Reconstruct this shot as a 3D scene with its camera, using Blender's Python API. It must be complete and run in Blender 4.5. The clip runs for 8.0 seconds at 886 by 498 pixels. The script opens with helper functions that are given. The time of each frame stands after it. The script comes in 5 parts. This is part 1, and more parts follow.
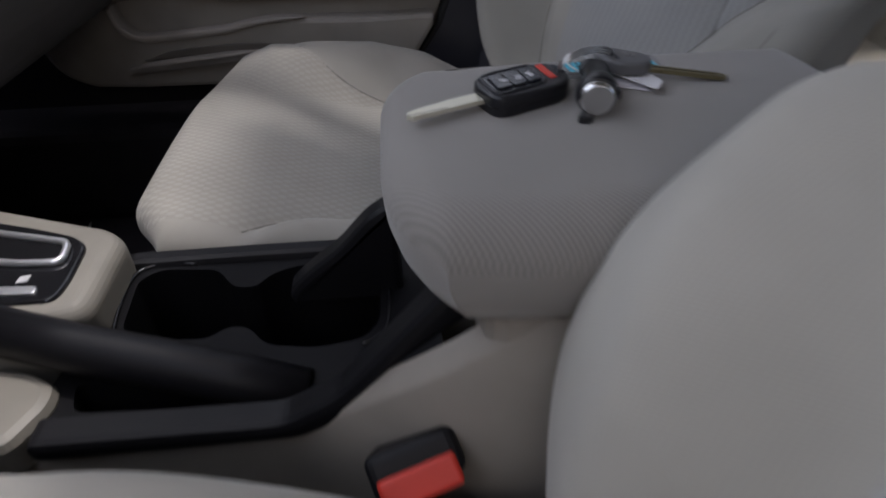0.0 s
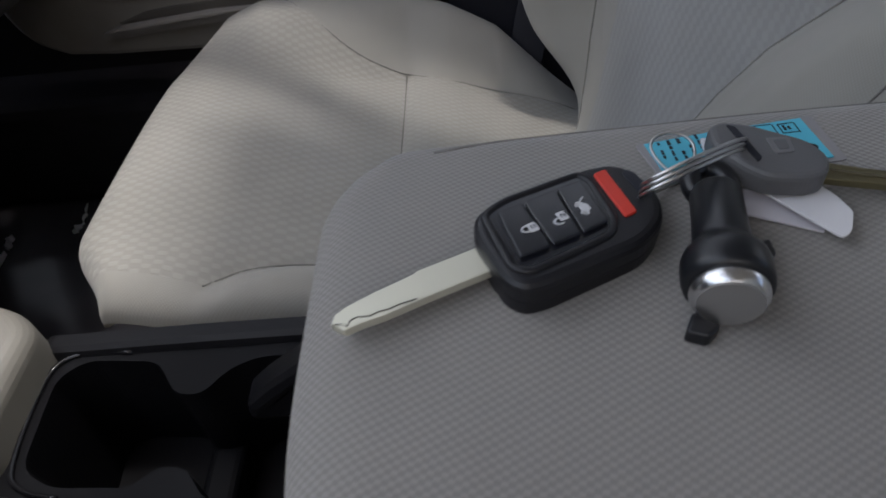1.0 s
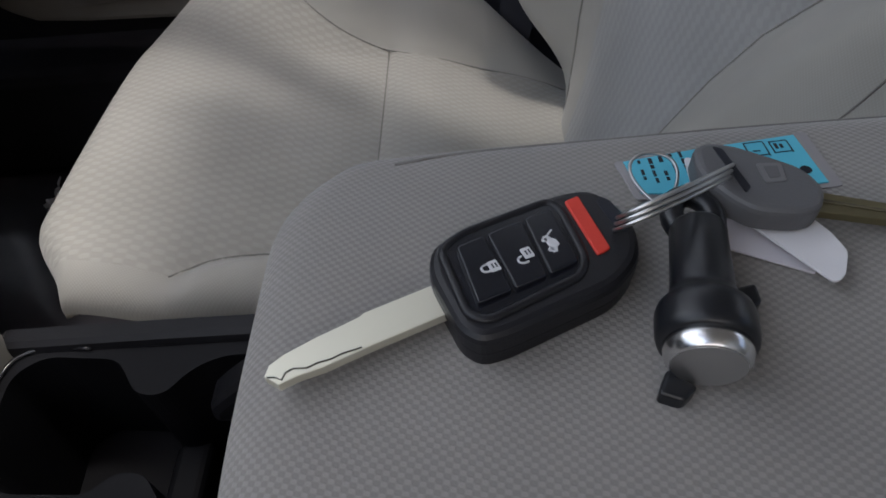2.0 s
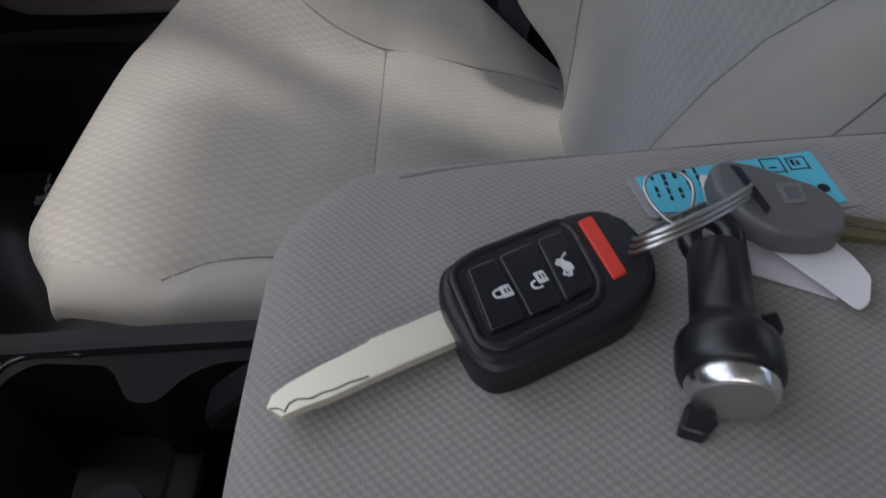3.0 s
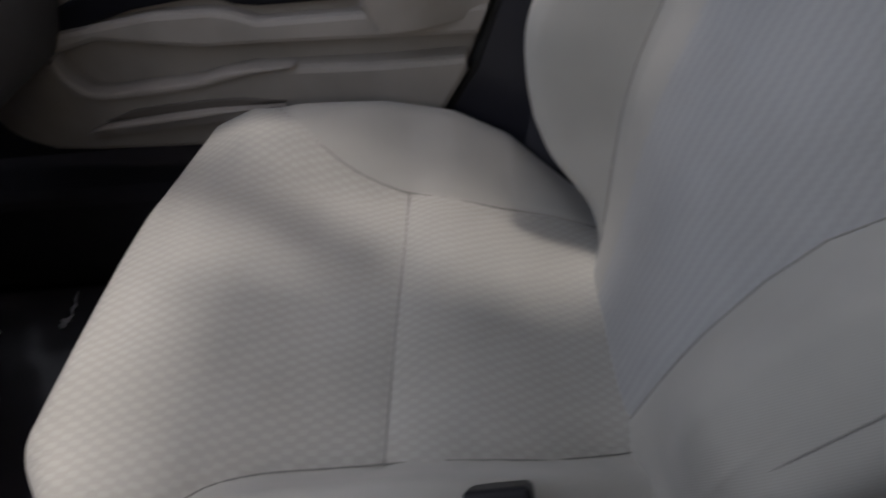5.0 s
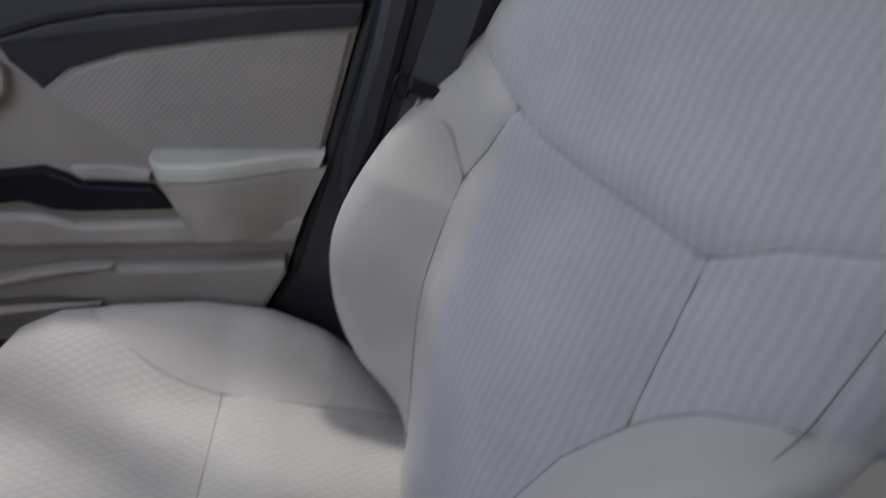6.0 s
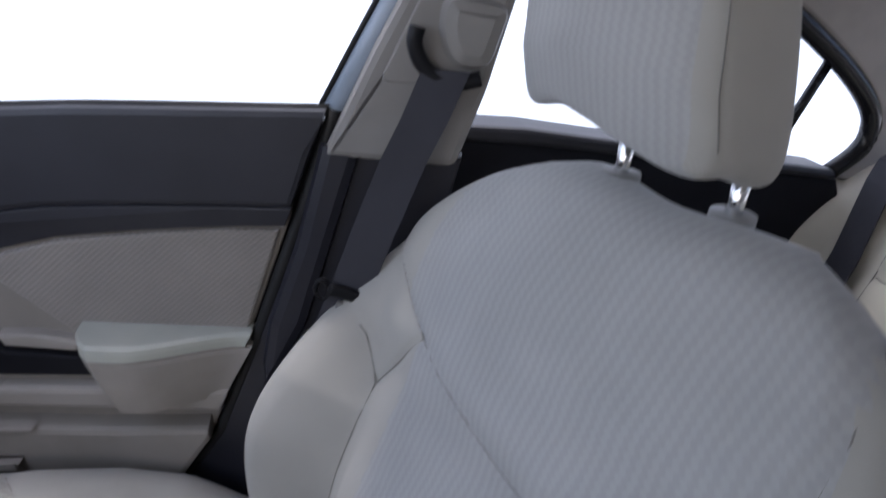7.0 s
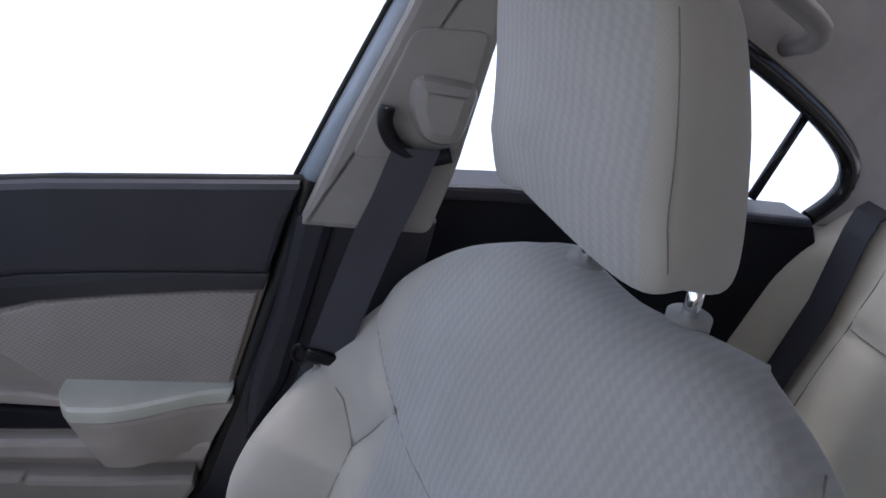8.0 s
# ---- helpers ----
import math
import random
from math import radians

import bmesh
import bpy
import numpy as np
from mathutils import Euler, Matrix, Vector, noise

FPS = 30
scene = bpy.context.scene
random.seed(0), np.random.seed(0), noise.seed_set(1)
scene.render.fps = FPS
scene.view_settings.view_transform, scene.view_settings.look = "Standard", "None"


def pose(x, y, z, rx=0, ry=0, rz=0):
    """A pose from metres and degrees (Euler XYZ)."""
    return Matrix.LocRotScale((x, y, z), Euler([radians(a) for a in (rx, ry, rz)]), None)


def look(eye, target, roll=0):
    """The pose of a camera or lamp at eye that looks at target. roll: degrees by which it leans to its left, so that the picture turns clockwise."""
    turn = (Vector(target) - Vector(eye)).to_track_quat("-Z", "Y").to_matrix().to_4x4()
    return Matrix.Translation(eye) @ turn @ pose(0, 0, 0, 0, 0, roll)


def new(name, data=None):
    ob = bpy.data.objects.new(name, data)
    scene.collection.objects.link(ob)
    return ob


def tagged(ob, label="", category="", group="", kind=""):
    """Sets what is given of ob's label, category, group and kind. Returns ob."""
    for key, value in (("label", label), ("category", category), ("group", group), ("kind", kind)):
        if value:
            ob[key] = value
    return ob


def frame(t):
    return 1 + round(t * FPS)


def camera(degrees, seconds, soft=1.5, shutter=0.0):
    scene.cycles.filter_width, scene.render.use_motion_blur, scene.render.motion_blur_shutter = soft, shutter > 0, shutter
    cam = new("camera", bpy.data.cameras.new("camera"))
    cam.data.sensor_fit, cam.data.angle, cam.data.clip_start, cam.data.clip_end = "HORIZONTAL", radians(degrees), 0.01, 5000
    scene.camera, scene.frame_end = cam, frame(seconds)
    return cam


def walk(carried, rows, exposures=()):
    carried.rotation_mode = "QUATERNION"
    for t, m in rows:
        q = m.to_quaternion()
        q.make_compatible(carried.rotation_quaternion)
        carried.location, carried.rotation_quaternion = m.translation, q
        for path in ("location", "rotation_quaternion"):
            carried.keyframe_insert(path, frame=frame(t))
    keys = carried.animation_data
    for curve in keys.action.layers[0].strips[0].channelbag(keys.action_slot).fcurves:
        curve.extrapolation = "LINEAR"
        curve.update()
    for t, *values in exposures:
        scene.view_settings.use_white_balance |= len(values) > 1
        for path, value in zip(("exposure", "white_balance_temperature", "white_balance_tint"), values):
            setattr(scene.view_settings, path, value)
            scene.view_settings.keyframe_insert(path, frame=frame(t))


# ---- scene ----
cam = camera(73.0, 8.0, 1.7, 0.5)
PATH = [
    (0, (0.042, -0.344, 0.686), (0.143, 1.243, -0.527), -1.6),
    (0.5, (0.056, -0.212, 0.68), (0.003, 1.289, -0.641), -4.6),
    (1, (0.078, -0.156, 0.674), (0.01, 1.264, -0.733), -6.4),
    (1.5, (0.088, -0.137, 0.673), (0.029, 1.233, -0.783), -5.8),
    (3, (0.084, -0.123, 0.673), (0.069, 1.213, -0.816), -3.8),
    (3.4, (0.056, -0.081, 0.705), (-0.054, 0.963, -0.366), -5.6),
    (3.6, (0.026, -0.062, 0.696), (-0.146, 1.008, -0.341), -6.6),
    (4, (-0.021, -0.026, 0.672), (-0.204, 1.057, -0.347), -6.8),
    (4.2, (-0.029, -0.016, 0.671), (-0.207, 1.049, -0.369), -6.9),
    (5.3, (0.128, -0.006, 0.739), (0.148, 1.46, -0.622), -6.1),
    (5.5, (0.103, -0.036, 0.723), (0.359, 1.589, -0.413), -0.7),
    (6, (0.181, -0.012, 0.804), (0.492, 1.685, -0.209), 1.3),
    (6.5, (0.209, 0.009, 0.898), (0.585, 1.748, -0.016), 5.1),
    (7, (0.26, 0.037, 0.964), (0.616, 1.8, 0.088), 4.7),
    (7.5, (0.283, 0.066, 1.04), (0.643, 1.817, 0.144), 5.1),
    (8, (0.288, 0.062, 1.044), (0.638, 1.809, 0.134), 4.5),
]
# seconds, stops, kelvin, tint
GRADE = [(0.0, 0.06, 6360, 15), (0.5, 0.22, 6360, 11), (1.5, 0.30, 6410, 11), (3.0, 0.36, 6440, 12), (3.5, 0.26, 6520, 12), (4.2, 0.13, 6600, 13), (5.3, 0.46, 6380, 15), (6.5, 0.92, 6060, 16), (8.0, 0.70, 5930, 16)]
walk(cam, [(t, look(eye, target, roll)) for t, eye, target, roll in PATH], GRADE)

# ---- light ----
world = bpy.data.worlds.new("sky")
scene.world = world
world.use_nodes = True
wn = world.node_tree.nodes
wn.clear()
sky = wn.new("ShaderNodeTexSky")
sky.sky_type, sky.sun_disc = "NISHITA", False
sky.sun_elevation, sky.sun_rotation = radians(74), radians(27)
sky.air_density, sky.dust_density, sky.ozone_density = 1.0, 4.2, 0.8
bg = wn.new("ShaderNodeBackground")
bg.inputs["Strength"].default_value = 0.15
wo = wn.new("ShaderNodeOutputWorld")
world.node_tree.links.new(sky.outputs["Color"], bg.inputs["Color"])
world.node_tree.links.new(bg.outputs["Background"], wo.inputs["Surface"])
SUN_DIR = Vector((0.12, 0.24, 0.95)).normalized()
sun = new("sun", bpy.data.lights.new("sun", "SUN"))
sun.data.energy, sun.data.angle, sun.data.color = 1.9, radians(7), (1.0, 0.96, 0.90)
sun.matrix_world = look(SUN_DIR * 10, (0, 0, 0))
# added fill lamp in the unseen driver's window opening, for the hazy sky
haze = new("driver_window_light", bpy.data.lights.new("driver_window_light", "AREA"))
haze.data.shape, haze.data.size, haze.data.size_y = "RECTANGLE", 0.80, 0.24
haze.data.energy, haze.data.color = 1.15, (1.0, 0.90, 0.78)
haze.matrix_world = look((-0.08, -0.765, 0.965), (0.02, 0.5, 0.55))
# second fill lamp added in the windscreen's opening to strengthen the sky
screen = new("windscreen_light", bpy.data.lights.new("windscreen_light", "AREA"))
screen.data.shape, screen.data.size, screen.data.size_y = "RECTANGLE", 1.10, 0.50
screen.data.energy, screen.data.color = 1.95, (0.90, 0.96, 1.0)
screen.matrix_world = look((-0.37, -0.02, 1.035), (0.45, 0.22, 0.80))


# ---- materials ----
def material(name, color, rough=0.6, metal=0.0, spec=0.5, sheen=0.0):
    m = bpy.data.materials.new(name)
    m.use_nodes = True
    b = m.node_tree.nodes["Principled BSDF"]
    b.inputs["Base Color"].default_value = (*color, 1)
    b.inputs["Roughness"].default_value = rough
    b.inputs["Metallic"].default_value = metal
    b.inputs["Specular IOR Level"].default_value = spec
    b.inputs["Sheen Weight"].default_value = sheen
    return m, m.node_tree.nodes, m.node_tree.links, b


def mix_noise(m, color, dark, scale, detail=4.0, coord="Object", amount=(0.35, 0.65)):
    """Two tones of a colour mixed by a noise of the given scale."""
    n, l = m.node_tree.nodes, m.node_tree.links
    tc = n.new("ShaderNodeTexCoord")
    no = n.new("ShaderNodeTexNoise")
    no.inputs["Scale"].default_value, no.inputs["Detail"].default_value = scale, detail
    ramp = n.new("ShaderNodeValToRGB")
    ramp.color_ramp.elements[0].position, ramp.color_ramp.elements[1].position = amount
    ramp.color_ramp.elements[0].color, ramp.color_ramp.elements[1].color = (*dark, 1), (*color, 1)
    l.new(tc.outputs[coord], no.inputs["Vector"])
    l.new(no.outputs["Fac"], ramp.inputs["Fac"])
    return tc, ramp


def bump(m, height, strength, distance):
    n, l = m.node_tree.nodes, m.node_tree.links
    bp = n.new("ShaderNodeBump")
    bp.inputs["Strength"].default_value, bp.inputs["Distance"].default_value = strength, distance
    l.new(height, bp.inputs["Height"])
    l.new(bp.outputs["Normal"], n["Principled BSDF"].inputs["Normal"])


def plastic(name, color, rough=0.55, grain=900.0, strength=0.25, spec=0.4):
    m, n, l, b = material(name, color, rough, spec=spec)
    tc, ramp = mix_noise(m, color, tuple(c * 0.85 for c in color), 14.0)
    l.new(ramp.outputs["Color"], b.inputs["Base Color"])
    g = n.new("ShaderNodeTexNoise")
    g.inputs["Scale"].default_value, g.inputs["Detail"].default_value = grain, 2.0
    l.new(tc.outputs["Object"], g.inputs["Vector"])
    bump(m, g.outputs["Fac"], strength, 0.0004)
    return m


def cloth(name, color, kind, cell=0.008, depth=0.0008, strength=0.5, valley=0.84, coord="UV"):
    """Seat cloth in metres of its own UV: 'plain' knit, 'basket' dashes in offset rows, 'ribs' with broken dashes, 'dots' diagonal weave."""
    m, n, l, b = material(name, color, 0.92, spec=0.2, sheen=0.25)
    tc, ramp = mix_noise(m, color, tuple(c * 0.88 for c in color), 9.0)
    fine = n.new("ShaderNodeTexNoise")
    fine.inputs["Scale"].default_value, fine.inputs["Detail"].default_value = 1600.0, 2.0
    l.new(tc.outputs["Object"], fine.inputs["Vector"])
    if kind == "plain":
        mul = n.new("ShaderNodeMixRGB")
        mul.blend_type, mul.inputs["Fac"].default_value = "MULTIPLY", 0.18
        l.new(ramp.outputs["Color"], mul.inputs[1])
        l.new(fine.outputs["Color"], mul.inputs[2])
        l.new(mul.outputs["Color"], b.inputs["Base Color"])
        bump(m, fine.outputs["Fac"], 0.35, 0.0005)
        return m
    mp = n.new("ShaderNodeMapping")
    l.new(tc.outputs[coord], mp.inputs["Vector"])
    warp = n.new("ShaderNodeTexNoise")
    warp.inputs["Scale"].default_value = 18.0
    l.new(tc.outputs[coord], warp.inputs["Vector"])
    shift = n.new("ShaderNodeMixRGB")
    shift.blend_type, shift.inputs["Fac"].default_value = "ADD", 0.012 if kind != "dots" else 0.002
    l.new(mp.outputs["Vector"], shift.inputs[1])
    l.new(warp.outputs["Color"], shift.inputs[2])
    if kind == "ribs":
        mp.inputs["Rotation"].default_value = (0, 0, radians(2))
    if kind == "dots":
        mp.inputs["Rotation"].default_value = (0, 0, radians(12)) if coord == "UV" else (radians(90), 0, radians(6))
    sep = n.new("ShaderNodeSeparateXYZ")
    l.new(shift.outputs["Color"], sep.inputs[0])
    waves = []
    along, over = {"basket": (cell * 2.6, cell * 1.5), "ribs": (cell * 1.15, cell * 1.5), "dots": (cell * 2.0, cell * 1.5)}[kind]
    for axis, k in (("X", 2 * math.pi / along), ("Y", 2 * math.pi / over)):
        mu = n.new("ShaderNodeMath")
        mu.operation, mu.inputs[1].default_value = "MULTIPLY", k
        sn = n.new("ShaderNodeMath")
        sn.operation = "SINE"
        l.new(sep.outputs[axis], mu.inputs[0])
        l.new(mu.outputs[0], sn.inputs[0])
        waves.append(sn)
    pr = n.new("ShaderNodeMath")
    if kind == "ribs":
        # upright columns, each a row of slanting dashes
        skew = n.new("ShaderNodeMath")
        skew.operation, skew.inputs[1].default_value = "MULTIPLY_ADD", 0.7
        l.new(sep.outputs["Y"], skew.inputs[0])
        l.new(sep.outputs["X"], skew.inputs[2])
        l.new(skew.outputs[0], waves[0].inputs[0].links[0].from_node.inputs[0])
        half = n.new("ShaderNodeMath")
        half.operation, half.inputs[1].default_value = "MULTIPLY", 0.62
        l.new(waves[1].outputs[0], half.inputs[0])
        pr.operation, pr.inputs[1].default_value = "MULTIPLY_ADD", 0.42
        l.new(waves[0].outputs[0], pr.inputs[0])
        l.new(half.outputs[0], pr.inputs[2])
    else:
        pr.operation = "MULTIPLY"
        l.new(waves[0].outputs[0], pr.inputs[0])
        l.new(waves[1].outputs[0], pr.inputs[1])
    mr = n.new("ShaderNodeMapRange")
    mr.interpolation_type = "SMOOTHSTEP"
    mr.inputs["From Min"].default_value, mr.inputs["From Max"].default_value = (-0.30, 0.60) if kind == "basket" else (-0.5, 0.6)
    l.new(pr.outputs[0], mr.inputs["Value"])
    height = mr.outputs["Result"]
    add = n.new("ShaderNodeMath")
    add.operation, add.inputs[1].default_value = "MULTIPLY_ADD", 0.25
    l.new(fine.outputs["Fac"], add.inputs[0])
    l.new(height, add.inputs[2])
    low = n.new("ShaderNodeMixRGB")
    low.blend_type = "MULTIPLY"
    low.inputs[2].default_value = (0.92, 0.92, 0.92, 1) if kind == "ribs" else (valley, valley, valley, 1)
    iv = n.new("ShaderNodeMath")
    iv.operation, iv.inputs[0].default_value, iv.use_clamp = "SUBTRACT", 1.0, True
    l.new(height, iv.inputs[1])
    l.new(iv.outputs[0], low.inputs["Fac"])
    l.new(ramp.outputs["Color"], low.inputs[1])
    l.new(low.outputs["Color"], b.inputs["Base Color"])
    bump(m, add.outputs[0], strength, depth)
    return m


BEIGE = (0.40, 0.385, 0.345)
CLOTH_PLAIN = cloth("beige_cloth", BEIGE, "dots", 0.0014, 0.0004, 0.14, 0.93)
CLOTH_BASKET = cloth("beige_basket_cloth", BEIGE, "basket", 0.0066, 0.0009, 0.42, 0.90)
CLOTH_FINE = cloth("beige_fine_cloth", BEIGE, "basket", 0.0062, 0.0008, 0.38, 0.91)
CLOTH_RIBS = cloth("beige_ribbed_cloth", (0.385, 0.382, 0.37), "ribs", 0.0060, 0.0009, 0.34)
CLOTH_DOTS = cloth("grey_armrest_cloth", (0.27, 0.255, 0.24), "dots", 0.0016, 0.0005, 0.35, 0.80)
# the front seats' beige made paler: the rear bench's light is in the colour
CLOTH_LIT_REAR = cloth("pale_rear_cloth", (0.70, 0.67, 0.575), "plain")
FRAME_GREY = plastic("blue_grey_frame", (0.36, 0.42, 0.50), 0.30, 900, 0.05)
CLOTH_LID_SIDE = cloth("grey_armrest_side", (0.29, 0.275, 0.26), "plain")
CLOTH_DOOR = cloth("door_cloth", (0.28, 0.252, 0.225), "dots", 0.0042, 0.0008, 0.45, 0.84, "Object")
BEIGE_PLASTIC = plastic("beige_plastic", (0.31, 0.282, 0.25), 0.55)
BEIGE_DARK = plastic("brown_beige_plastic", (0.27, 0.243, 0.213), 0.55)
DOOR_BEIGE = plastic("door_beige_plastic", (0.31, 0.28, 0.248), 0.55)
SLOT_SHADE = plastic("shaded_brown_slot", (0.12, 0.105, 0.09), 0.6)
LIGHT_VINYL = plastic("pale_vinyl", (0.44, 0.445, 0.385), 0.45, 700)
CONSOLE_BEIGE = plastic("console_beige", (0.25, 0.235, 0.205), 0.5)
GREY_TRIM = plastic("grey_pillar_trim", (0.27, 0.255, 0.24), 0.6)
BLACK_PLASTIC = plastic("black_plastic", (0.009, 0.009, 0.011), 0.45, spec=0.20)
DOOR_BLACK = plastic("black_door_vinyl", (0.030, 0.030, 0.037), 0.5, 500)
SATIN_BLACK = plastic("satin_black_plastic", (0.011, 0.011, 0.014), 0.45, 900, 0.08, 0.12)
CONSOLE_BLACK = plastic("matt_console_black", (0.0075, 0.0075, 0.009), 0.5, 900, 0.1, 0.10)
GLOSS_BLACK = plastic("gloss_black_plastic", (0.012, 0.012, 0.014), 0.16, 900, 0.02)
RUBBER = plastic("black_rubber", (0.012, 0.012, 0.012), 0.7)
PILLAR_BLACK = plastic("navy_black_pillar", (0.024, 0.024, 0.032), 0.42, 500, 0.2, 0.45)
LEDGE_BLACK = plastic("matt_ledge_black", (0.020, 0.020, 0.024), 0.9, 500, 0.25, 0.08)
CARPET = plastic("black_carpet", (0.026, 0.025, 0.028), 0.95, 500, 0.8, 0.1)
HEADLINER = plastic("grey_headliner", (0.42, 0.395, 0.365), 0.9, 600, 0.4)
# beige thread darkened: crease shade along the seams is put into its colour
THREAD_SHADED = plastic("seam_thread", (0.22, 0.21, 0.19), 0.9)
THREAD_GREY = plastic("grey_seam_thread", (0.19, 0.18, 0.17), 0.9)
CHROME = material("chrome", (0.75, 0.76, 0.78), 0.12, 1.0)[0]
BRIGHT = material("satin_chrome", (0.82, 0.83, 0.86), 0.34, 0.85)[0]
STEEL = material("brushed_steel", (0.55, 0.55, 0.55), 0.32, 1.0)[0]
BLADE = material("nickel_key_blade", (0.66, 0.64, 0.53), 0.42, 0.55)[0]
BRASS = material("worn_brass", (0.25, 0.22, 0.13), 0.4, 0.9)[0]
RED = plastic("red_plastic", (0.62, 0.045, 0.028), 0.45, 900, 0.1)
WEBBING = plastic("grey_webbing", (0.045, 0.045, 0.055), 0.8, 1200, 0.6)
WHITE_PAPER = plastic("white_card", (0.72, 0.71, 0.73), 0.6, 900, 0.05)
BLUE_PAPER = plastic("blue_label", (0.10, 0.50, 0.66), 0.5, 900, 0.05)
INK = plastic("black_ink", (0.01, 0.012, 0.02), 0.6, 900, 0.05)
GREY_KEY = plastic("grey_key_head", (0.11, 0.11, 0.115), 0.5, 900, 0.2)
PRINT = plastic("pale_print", (0.6, 0.6, 0.62), 0.5, 900, 0.05)
PALE_GROUND = plastic("pale_concrete", (0.75, 0.75, 0.74), 0.9, 3, 0.3)


# ---- mesh helpers ----
def link(name, me, mat, parent=None, label="", smooth=True):
    me.materials.append(mat)
    if smooth:
        me.polygons.foreach_set("use_smooth", np.ones(len(me.polygons), bool))
    ob = new(name, me)
    ob.parent = parent
    if label:
        ob["label"] = label
    return ob


def part(name, bm, mat, parent=None, label="", smooth=False):
    bmesh.ops.recalc_face_normals(bm, faces=bm.faces)
    me = bpy.data.meshes.new(name)
    bm.to_mesh(me)
    bm.free()
    return link(name, me, mat, parent, label, smooth)


def thing(name, label, category, at=(0, 0, 0), group="", kind=""):
    ob = new(name)
    ob.location = at
    bpy.context.view_layer.update()
    return tagged(ob, label, category, group, kind)


def under(ob, parent):
    """Make ob a child of parent and keep its place in the world, for parts built in world metres."""
    ob.parent = parent
    ob.matrix_parent_inverse = parent.matrix_world.inverted()
    return ob


def glide(pts, steps=4):
    """An open smooth line through the given points (Catmull-Rom)."""
    p = [np.array(q, float) for q in [pts[0], *pts, pts[-1]]]
    out = []
    for a, b, c, d in zip(p, p[1:], p[2:], p[3:]):
        for j in range(steps):
            t = j / steps
            out.append(tuple(0.5 * (2 * b + (c - a) * t + (2 * a - 5 * b + 4 * c - d) * t * t + (3 * b - a - 3 * c + d) * t ** 3)))
    return out + [tuple(p[-1])]


def fillet(pts, r, steps=4):
    """A closed outline with its corners rounded by about r."""
    out, n = [], len(pts)
    for i in range(n):
        a, b, c = (np.array(pts[(i + k) % n], float) for k in (-1, 0, 1))
        u, w = a - b, c - b
        d = min(r, 0.45 * np.linalg.norm(u), 0.45 * np.linalg.norm(w))
        p, q = b + u / np.linalg.norm(u) * d, b + w / np.linalg.norm(w) * d
        for j in range(steps + 1):
            t = j / steps
            out.append(tuple((1 - t) ** 2 * p + 2 * t * (1 - t) * b + t * t * q))
    return out


def prism(outline, place, thick, bevel=0.004, seg=2):
    """A slab over a 2D outline. place(u, v, d) gives the 3D point at depth d; the front face (d = 0) has a rounded rim."""
    bm = bmesh.new()
    c = np.mean(outline, 0)
    pts = np.array(outline, float)
    nxt, prv = np.roll(pts, -1, 0), np.roll(pts, 1, 0)
    tan = nxt - prv
    nor = np.stack([tan[:, 1], -tan[:, 0]], 1)
    nor /= np.linalg.norm(nor, axis=1)[:, None] + 1e-9
    area = 0.5 * np.sum(pts[:, 0] * nxt[:, 1] - nxt[:, 0] * pts[:, 1])
    if area < 0:
        nor = -nor
    rings = []
    for k in range(seg + 1):
        a = math.pi / 2 * k / seg
        inset, d = bevel * (1 - math.sin(a)), bevel * (1 - math.cos(a))
        rings.append([bm.verts.new(place(*(p - q * inset), d)) for p, q in zip(pts, nor)])
    rings.append([bm.verts.new(place(*p, thick)) for p in pts])
    for r0, r1 in zip(rings, rings[1:]):
        for i in range(len(pts)):
            j = (i + 1) % len(pts)
            bm.faces.new((r0[i], r0[j], r1[j], r1[i]))
    bm.faces.new(rings[0])
    bm.faces.new(rings[-1][::-1])
    return bm


def box(size, at=(0, 0, 0), bevel=0.0, seg=2, turn=None):
    bm = bmesh.new()
    bmesh.ops.create_cube(bm, size=1.0, matrix=Matrix.Diagonal((*size, 1)))
    if bevel:
        bmesh.ops.bevel(bm, geom=bm.edges[:], offset=bevel, segments=seg, profile=0.5, affect="EDGES")
    m = Matrix.Translation(at) @ (turn or Matrix())
    bmesh.ops.transform(bm, matrix=m, verts=bm.verts)
    return bm


def lathe(profile, steps=24, at=None):
    """A turned body round z from (radius, z) pairs."""
    bm = bmesh.new()
    rings = []
    for r, z in profile:
        rings.append([bm.verts.new((r * math.cos(2 * math.pi * k / steps), r * math.sin(2 * math.pi * k / steps), z)) for k in range(steps)])
    for a, b in zip(rings, rings[1:]):
        for i in range(steps):
            j = (i + 1) % steps
            bm.faces.new((a[i], a[j], b[j], b[i]))
    bm.faces.new(rings[0][::-1])
    bm.faces.new(rings[-1])
    if at is not None:
        bmesh.ops.transform(bm, matrix=at, verts=bm.verts)
    return bm


def tube(points, radius, steps=10, closed=False):
    """A round bar along points."""
    bm = bmesh.new()
    pts = [Vector(p) for p in points]
    n, rings = len(pts), []
    up = Vector((0.13, 0.27, 0.95))
    for i, p in enumerate(pts):
        a, b = (pts[i - 1], pts[(i + 1) % n]) if closed else (pts[max(i - 1, 0)], pts[min(i + 1, n - 1)])
        t = (b - a).normalized()
        s = t.cross(up).normalized()
        w = s.cross(t)
        rings.append([bm.verts.new(p + radius * (math.cos(2 * math.pi * k / steps) * s + math.sin(2 * math.pi * k / steps) * w)) for k in range(steps)])
    for i in range(n if closed else n - 1):
        a, b = rings[i], rings[(i + 1) % n]
        for k in range(steps):
            j = (k + 1) % steps
            bm.faces.new((a[k], a[j], b[j], b[k]))
    if not closed:
        bm.faces.new(rings[0][::-1])
        bm.faces.new(rings[-1])
    return bm


